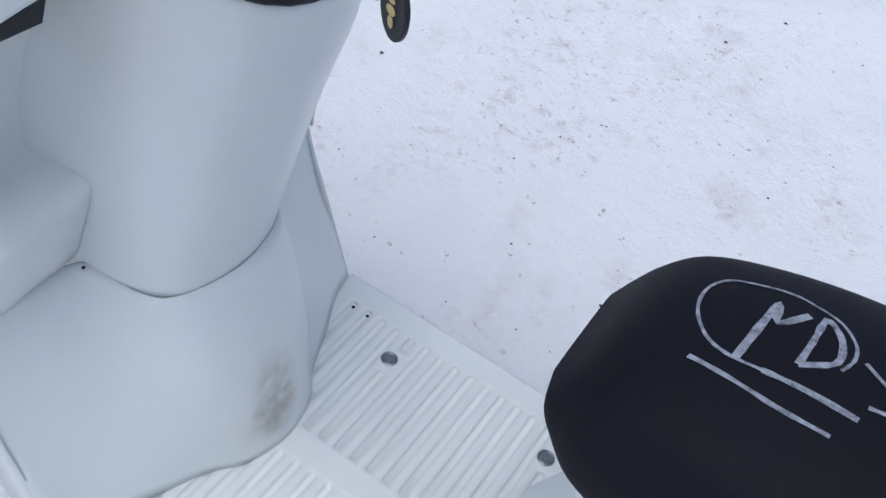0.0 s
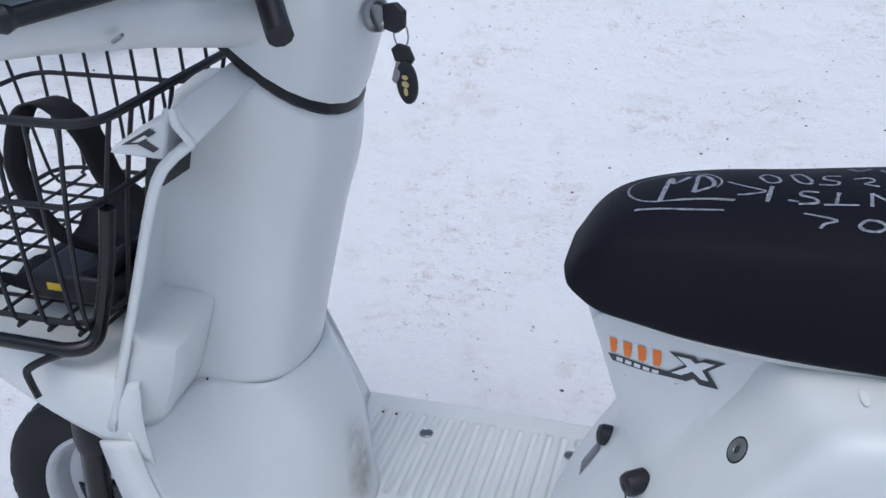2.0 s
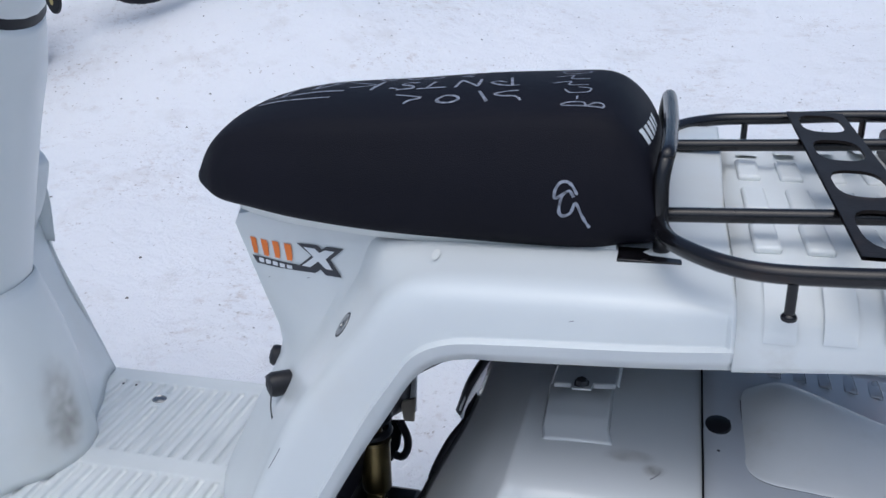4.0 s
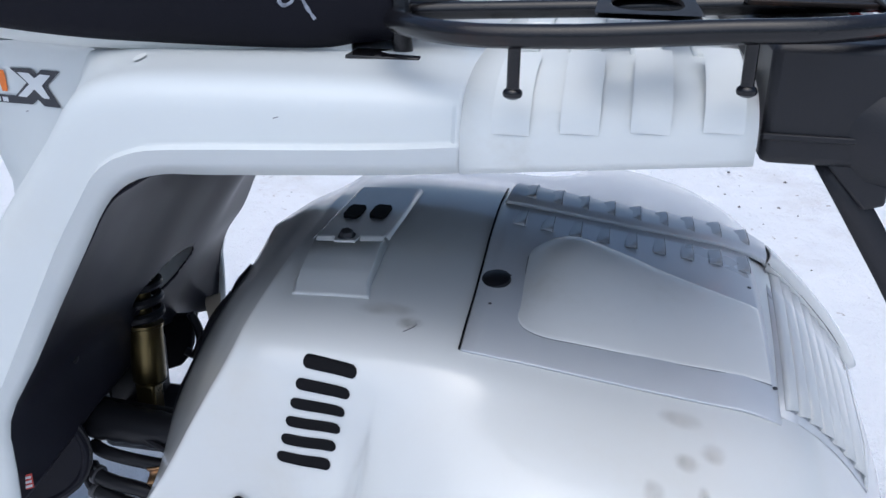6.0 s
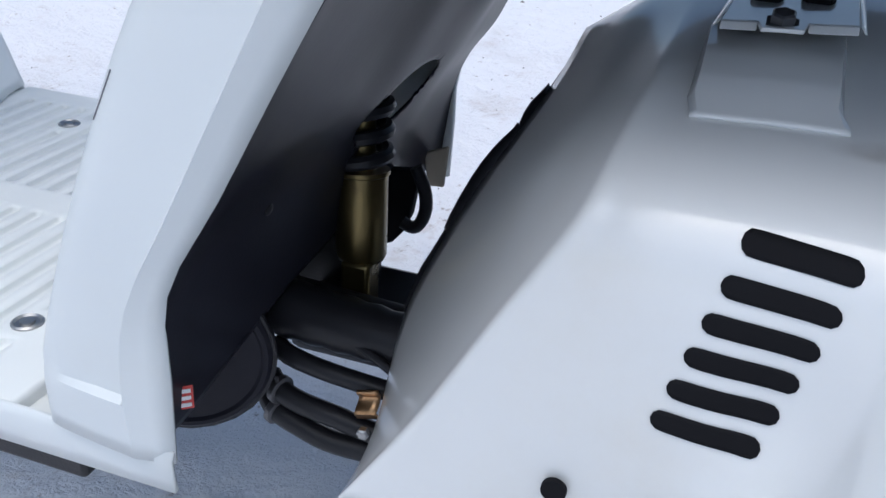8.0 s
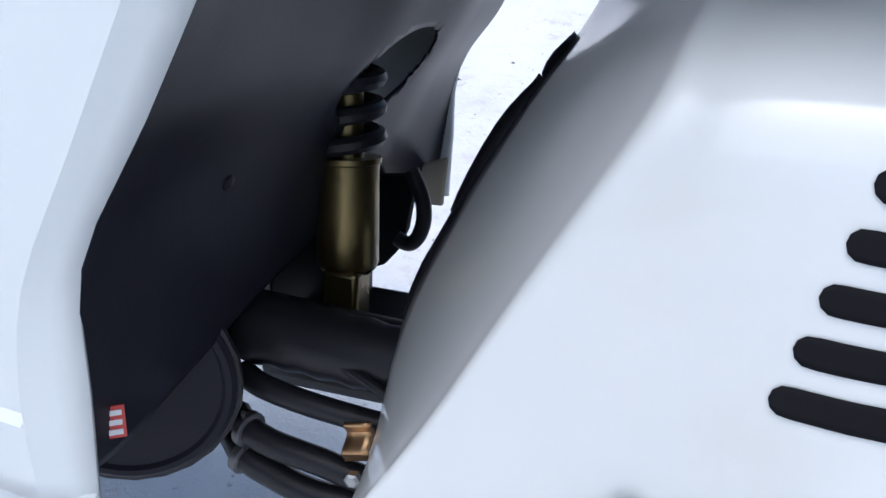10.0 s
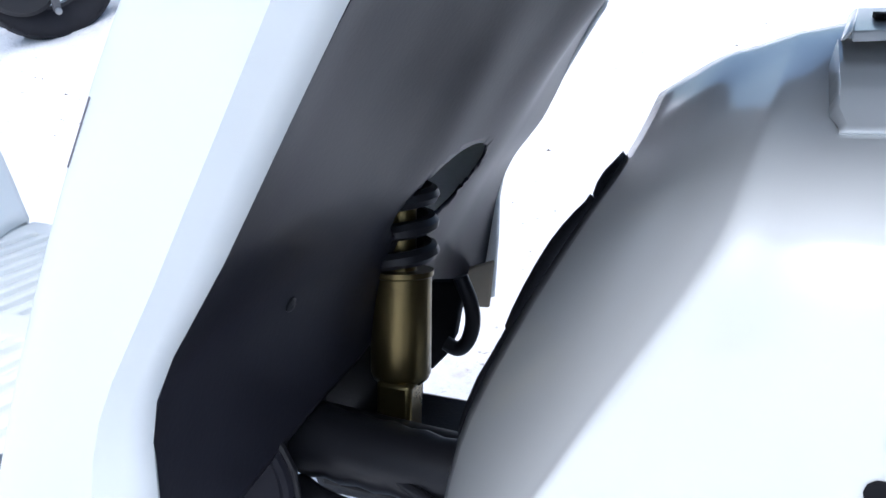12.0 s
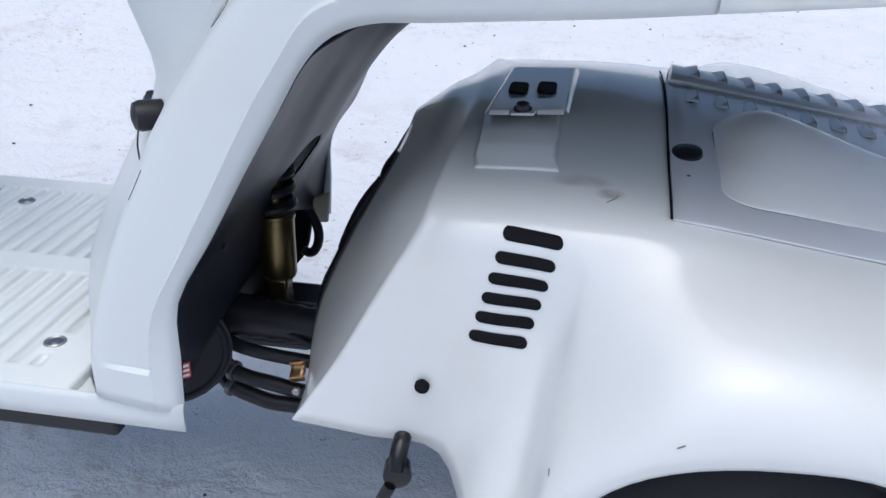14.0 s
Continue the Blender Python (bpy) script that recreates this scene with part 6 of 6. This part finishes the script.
in_basket("hook", tube_bm([(-0.500, -0.200, 0.605), (-0.530, -0.214, 0.597), (-0.553, -0.222, 0.585), (-0.557, -0.224, 0.576), (-0.548, -0.226, 0.550)], 0.0052, 5, 8, taper=0.0042), BLACK_PAINT, "bent black hook")

mat_bm = bmesh.new()
rows = []
for i in range(12):
    row = []
    for j in range(12):
        x, y = -0.495 - 0.014 * i, -0.13 + 0.020 * j
        row.append(Vector((x, y, 0.626 + 0.035 * abs(noise.noise((x * 16, y * 16, 2.0))) + 0.045 * max(0.0, 1 - i / 5) + 0.02 * (j > 7))))
    rows.append(row)
grid(rows, False, mat_bm)
tarp = tagged(part("folded_cover", mat_bm, VINYL, None, thick=0.012), "crumpled black rubber cover lying in basket", "cover")
battery = thing("battery_box", "black box with yellow label lying in basket", "box", (-0.545, -0.10, 0.619))
part("case", box_bm((-0.055, -0.04, 0.0), (0.055, 0.04, 0.035)), BLACK_PLASTIC, battery, bevel=0.004)
part("label", box_bm((-0.034, -0.0412, 0.015), (-0.012, -0.0402, 0.024)), YELLOW, battery, "yellow label", smooth=False)
strap_line = spline([(-0.535, -0.060, 0.640), (-0.572, -0.110, 0.690), (-0.590, -0.130, 0.770), (-0.575, -0.118, 0.838), (-0.552, -0.100, 0.846), (-0.528, -0.082, 0.805), (-0.520, -0.070, 0.750), (-0.500, -0.060, 0.722), (-0.478, -0.055, 0.690), (-0.470, -0.050, 0.645)], 5)
rows = []
for i, p in enumerate(strap_line):
    w = 0.017 * (0.45 + 0.55 * min(1.0, i / 20))
    rows.append([p + Vector((0.4, 0.9, 0.0)) * w * s for s in (-1, -0.4, 0.4, 1)])
bm, _ = grid(rows)
tagged(part("strap", bm, HOSE, None, thick=0.003), "wide black rubber strap looped in the basket", "strap")

# ---- keys ----
keys = thing("key_ring", "black key and oval fob hanging from ignition", "keys", (-0.183, -0.034, 0.930))


def key_part(name, bm, mat, label="", bevel=0.0):
    for v in bm.verts:
        v.co -= Vector((-0.190, -0.014, 0.925))
    return part(name, bm, mat, keys, label, bevel=bevel)


key_part("key_in_lock", prism_bm([(-0.200, -0.018, 0.918), (-0.186, -0.023, 0.915), (-0.176, -0.027, 0.922), (-0.175, -0.027, 0.938), (-0.185, -0.023, 0.945), (-0.200, -0.018, 0.942)], (0.002, 0.006, 0)), BLACK_PLASTIC, "black key head", 0.0015)
ring = [(-0.181 + 0.011 * math.cos(a) * 0.8, -0.020 - 0.011 * math.cos(a) * 0.35, 0.914 + 0.013 * math.sin(a)) for a in [2 * math.pi * k / 14 for k in range(16)]]
key_part("ring", tube_bm(ring, 0.0009, 2, 6), STEEL, "thin steel ring")
key_part("spare_head", prism_bm([(-0.192, -0.022, 0.900), (-0.184, -0.024, 0.906), (-0.172, -0.028, 0.904), (-0.166, -0.030, 0.892), (-0.172, -0.028, 0.884), (-0.188, -0.023, 0.888)], (0.001, 0.005, 0)), BLACK_PLASTIC, "black spare key head", 0.0012)
key_part("spare_blade", prism_bm([(-0.186, -0.024, 0.889), (-0.179, -0.026, 0.887), (-0.183, -0.027, 0.872), (-0.187, -0.0275, 0.867), (-0.191, -0.026, 0.870), (-0.189, -0.025, 0.878)], (0.0005, 0.002, 0)), STEEL, "steel key blade", 0.0003)
fob = []
for k in range(24):
    a = 2 * math.pi * k / 24
    u, w = 0.0135 * math.cos(a), 0.0225 * math.sin(a)
    fob.append((-0.1755 + u * 0.92, -0.028 - u * 0.38 - 0.10 * w, 0.868 + w))
fob_ob = key_part("fob", prism_bm(fob, (0.0015, 0.004, 0)), BLACK_PLASTIC, "black oval fob with gold print", 0.001)
for s, w, dz in ((0.0042, 0.0025, 0.006), (0.0050, 0.0035, -0.001), (0.0030, 0.0045, -0.009)):
    pts = []
    for k in range(8):
        a = 2 * math.pi * k / 8
        u, v = s * math.cos(a), dz + w * math.sin(a)
        pts.append((-0.1758 + u * 0.92, -0.0284 - u * 0.38 - 0.10 * v, 0.868 + v))
    key_part("gold_mark", prism_bm(pts, (-0.0001, -0.0003, 0)), GOLD_PRINT, "gold printed mark")


# ---- other machines parked behind ----
def far_wheel(parent, c, r, rim_r, width, axis, spokes, thin=False):
    axis = Vector(axis).normalized()
    h, d = width / 2, r - rim_r
    tyre = lathe("tyre", [(-h * 0.6, rim_r), (-h * 0.95, rim_r + d * 0.4), (-h, rim_r + d * 0.6), (-h * 0.75, rim_r + d * 0.93), (-h * 0.3, r), (h * 0.3, r), (h * 0.75, rim_r + d * 0.93), (h, rim_r + d * 0.6), (h * 0.95, rim_r + d * 0.4), (h * 0.6, rim_r)], c, axis, RUBBER, parent, "black rubber tyre with cut tread", 48, False)
    u = axis.cross(Vector((0, 0, 1))).normalized()
    w = axis.cross(u)
    c = Vector(c)
    for k in range(28):
        a = 2 * math.pi * k / 28
        for s in (-1, 1):
            p = c + (u * math.cos(a) + w * math.sin(a)) * (r - 0.002) + axis * s * h * 0.55
            t = (-u * math.sin(a) + w * math.cos(a))
            o = (u * math.cos(a) + w * math.sin(a))
            bm = bmesh.new()
            vs = [bm.verts.new(p + t * i * r * 0.075 + axis * s * j * h * 0.34 + o * (n - (0.012 if j * s > 0 else 0.0) * (1 if j > 0 else 0))) for n in (-0.004, 0.003) for i, j in ((-1, -1), (1, -1), (1, 1), (-1, 1))]
            for q in ((4, 5, 6, 7), (0, 1, 5, 4), (1, 2, 6, 5), (2, 3, 7, 6), (3, 0, 4, 7)):
                bm.faces.new([vs[i] for i in q])
            part("tread_block", bm, RUBBER, parent, smooth=False)
    lathe("rim", [(-h * 0.6, rim_r * 1.02), (-h * 0.6, rim_r * 0.92), (h * 0.6, rim_r * 0.92), (h * 0.6, rim_r * 1.02)], c, axis, SILVER if thin else BLACK_PLASTIC, parent, "", 40, False)
    lathe("hub", [(-h * 0.6, rim_r * 0.25), (h * 0.8, rim_r * 0.25), (h * 0.85, rim_r * 0.1)], c, axis, FAR_PAINT, parent, "", 18)
    for k in range(spokes):
        a = 2 * math.pi * k / spokes + 0.4
        o = u * math.cos(a) + w * math.sin(a)
        tube("spoke", [c + o * rim_r * 0.2, c + o * rim_r * 0.94], 0.0015 if thin else 0.019, SILVER if thin else BLACK_PLASTIC, parent, "", 2, 8)
    return tyre


rear = thing("parked_scooter", "dark grey scooter parked behind on the snow", "scooter")
WC = Vector((-2.02, 2.06, 0.522))
AX, AH = Vector((0.8, -0.6, 0)), Vector((-0.6, -0.8, 0))
wheel_far = new("rear_wheel")
wheel_far.parent = rear
far_wheel(wheel_far, WC, 0.238, 0.138, 0.11, AX, 3)


def far_box(name, a, b, mat, label, bevel):
    m = Matrix(((AH.x, AX.x, 0, WC.x), (AH.y, AX.y, 0, WC.y), (AH.z, AX.z, 1, WC.z), (0, 0, 0, 1)))
    return part(name, box_bm(a, b, m=m), mat, rear, label, bevel=bevel)


def far_at(along, out, up):
    return WC - AH * along + AX * out + Vector((0, 0, up))


lathe("transmission_drum", [(0.02, 0.165), (0.10, 0.165), (0.122, 0.150), (0.128, 0.10), (0.118, 0.02)], far_at(-0.105, 0, 0.115), AX, BLACK_PLASTIC, rear, "round black transmission drum", 36)
lathe("engine_case", [(0.02, 0.125), (0.075, 0.125), (0.092, 0.112), (0.096, 0.07), (0.090, 0.02)], far_at(-0.085, 0, -0.035), AX, BLACK_PLASTIC, rear, "round black engine case", 30)
arm_line = spline([far_at(a, 0.100, d) for a, d in ((-0.03, 0.05), (0.035, 0.045), (0.066, 0.0), (0.050, -0.055), (0.018, -0.090), (0.022, -0.140))], 5)
arm_rows = []
for k, p in enumerate(arm_line):
    q = arm_line[min(k + 1, len(arm_line) - 1)] - arm_line[max(k - 1, 0)]
    side = AX.cross(q).normalized() * (0.021 - 0.009 * k / (len(arm_line) - 1))
    arm_rows.append([p - side - AX * 0.01, p - side, p + AX * 0.004, p + side, p + side - AX * 0.01])
bm, _ = grid(arm_rows)
part("damper_arm", bm, DARK_STEEL, rear, "curved grey damper arm", thick=0.003)
lathe("arm_bolt", [(0, 0.012), (0.008, 0.012), (0.010, 0.006)], far_at(0.022, 0.104, -0.140), AX, STEEL, rear, "steel bolt", 8)
tube("silencer", [far_at(0.10, -0.10, 0.10), far_at(0.22, -0.10, 0.13)], 0.045, BLACK_PLASTIC, rear, "black silencer", 3, 16)
far_box("tail_body", (-0.20, -0.12, 0.34), (0.60, 0.12, 0.55), FAR_PAINT, "dark grey tail body", 0.05)
flap_rows = [[WC - AH * a + Vector((0, 0, d)) + Vector((0.73, 0.68, 0)) * s for s in (-0.04, 0.04)] for a, d in ((0.10, 0.32), (0.20, 0.28), (0.28, 0.20), (0.335, 0.125))]
sheet("mudflap", flap_rows, GREY_LABEL, rear, 0.006, 2, 1, "grey plastic mudflap")
moped = thing("parked_moped", "thin-wheeled moped parked behind on the snow", "moped")
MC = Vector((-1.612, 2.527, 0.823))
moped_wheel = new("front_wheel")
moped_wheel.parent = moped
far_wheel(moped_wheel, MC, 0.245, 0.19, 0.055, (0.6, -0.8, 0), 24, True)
for s in (-1, 1):
    off = Vector((0.6, -0.8, 0)) * 0.055 * s
    tube("fork_leg", [MC + off, MC + off + Vector((0.05, 0.04, 0.34))], 0.014, FAR_PAINT, moped, "dark fork leg")
fender_rows = []
for d in (20, 50, 80, 110, 140, 165):
    p = MC + Vector((-0.8 * math.cos(radians(d)), -0.6 * math.cos(radians(d)), math.sin(radians(d)))) * 0.262
    fender_rows.append([p - Vector((0.6, -0.8, 0)) * 0.04, p + Vector((0, 0, 0.008)), p + Vector((0.6, -0.8, 0)) * 0.04])
sheet("fender", fender_rows, FAR_PAINT, moped, 0.003, 2, 1, "dark front fender")
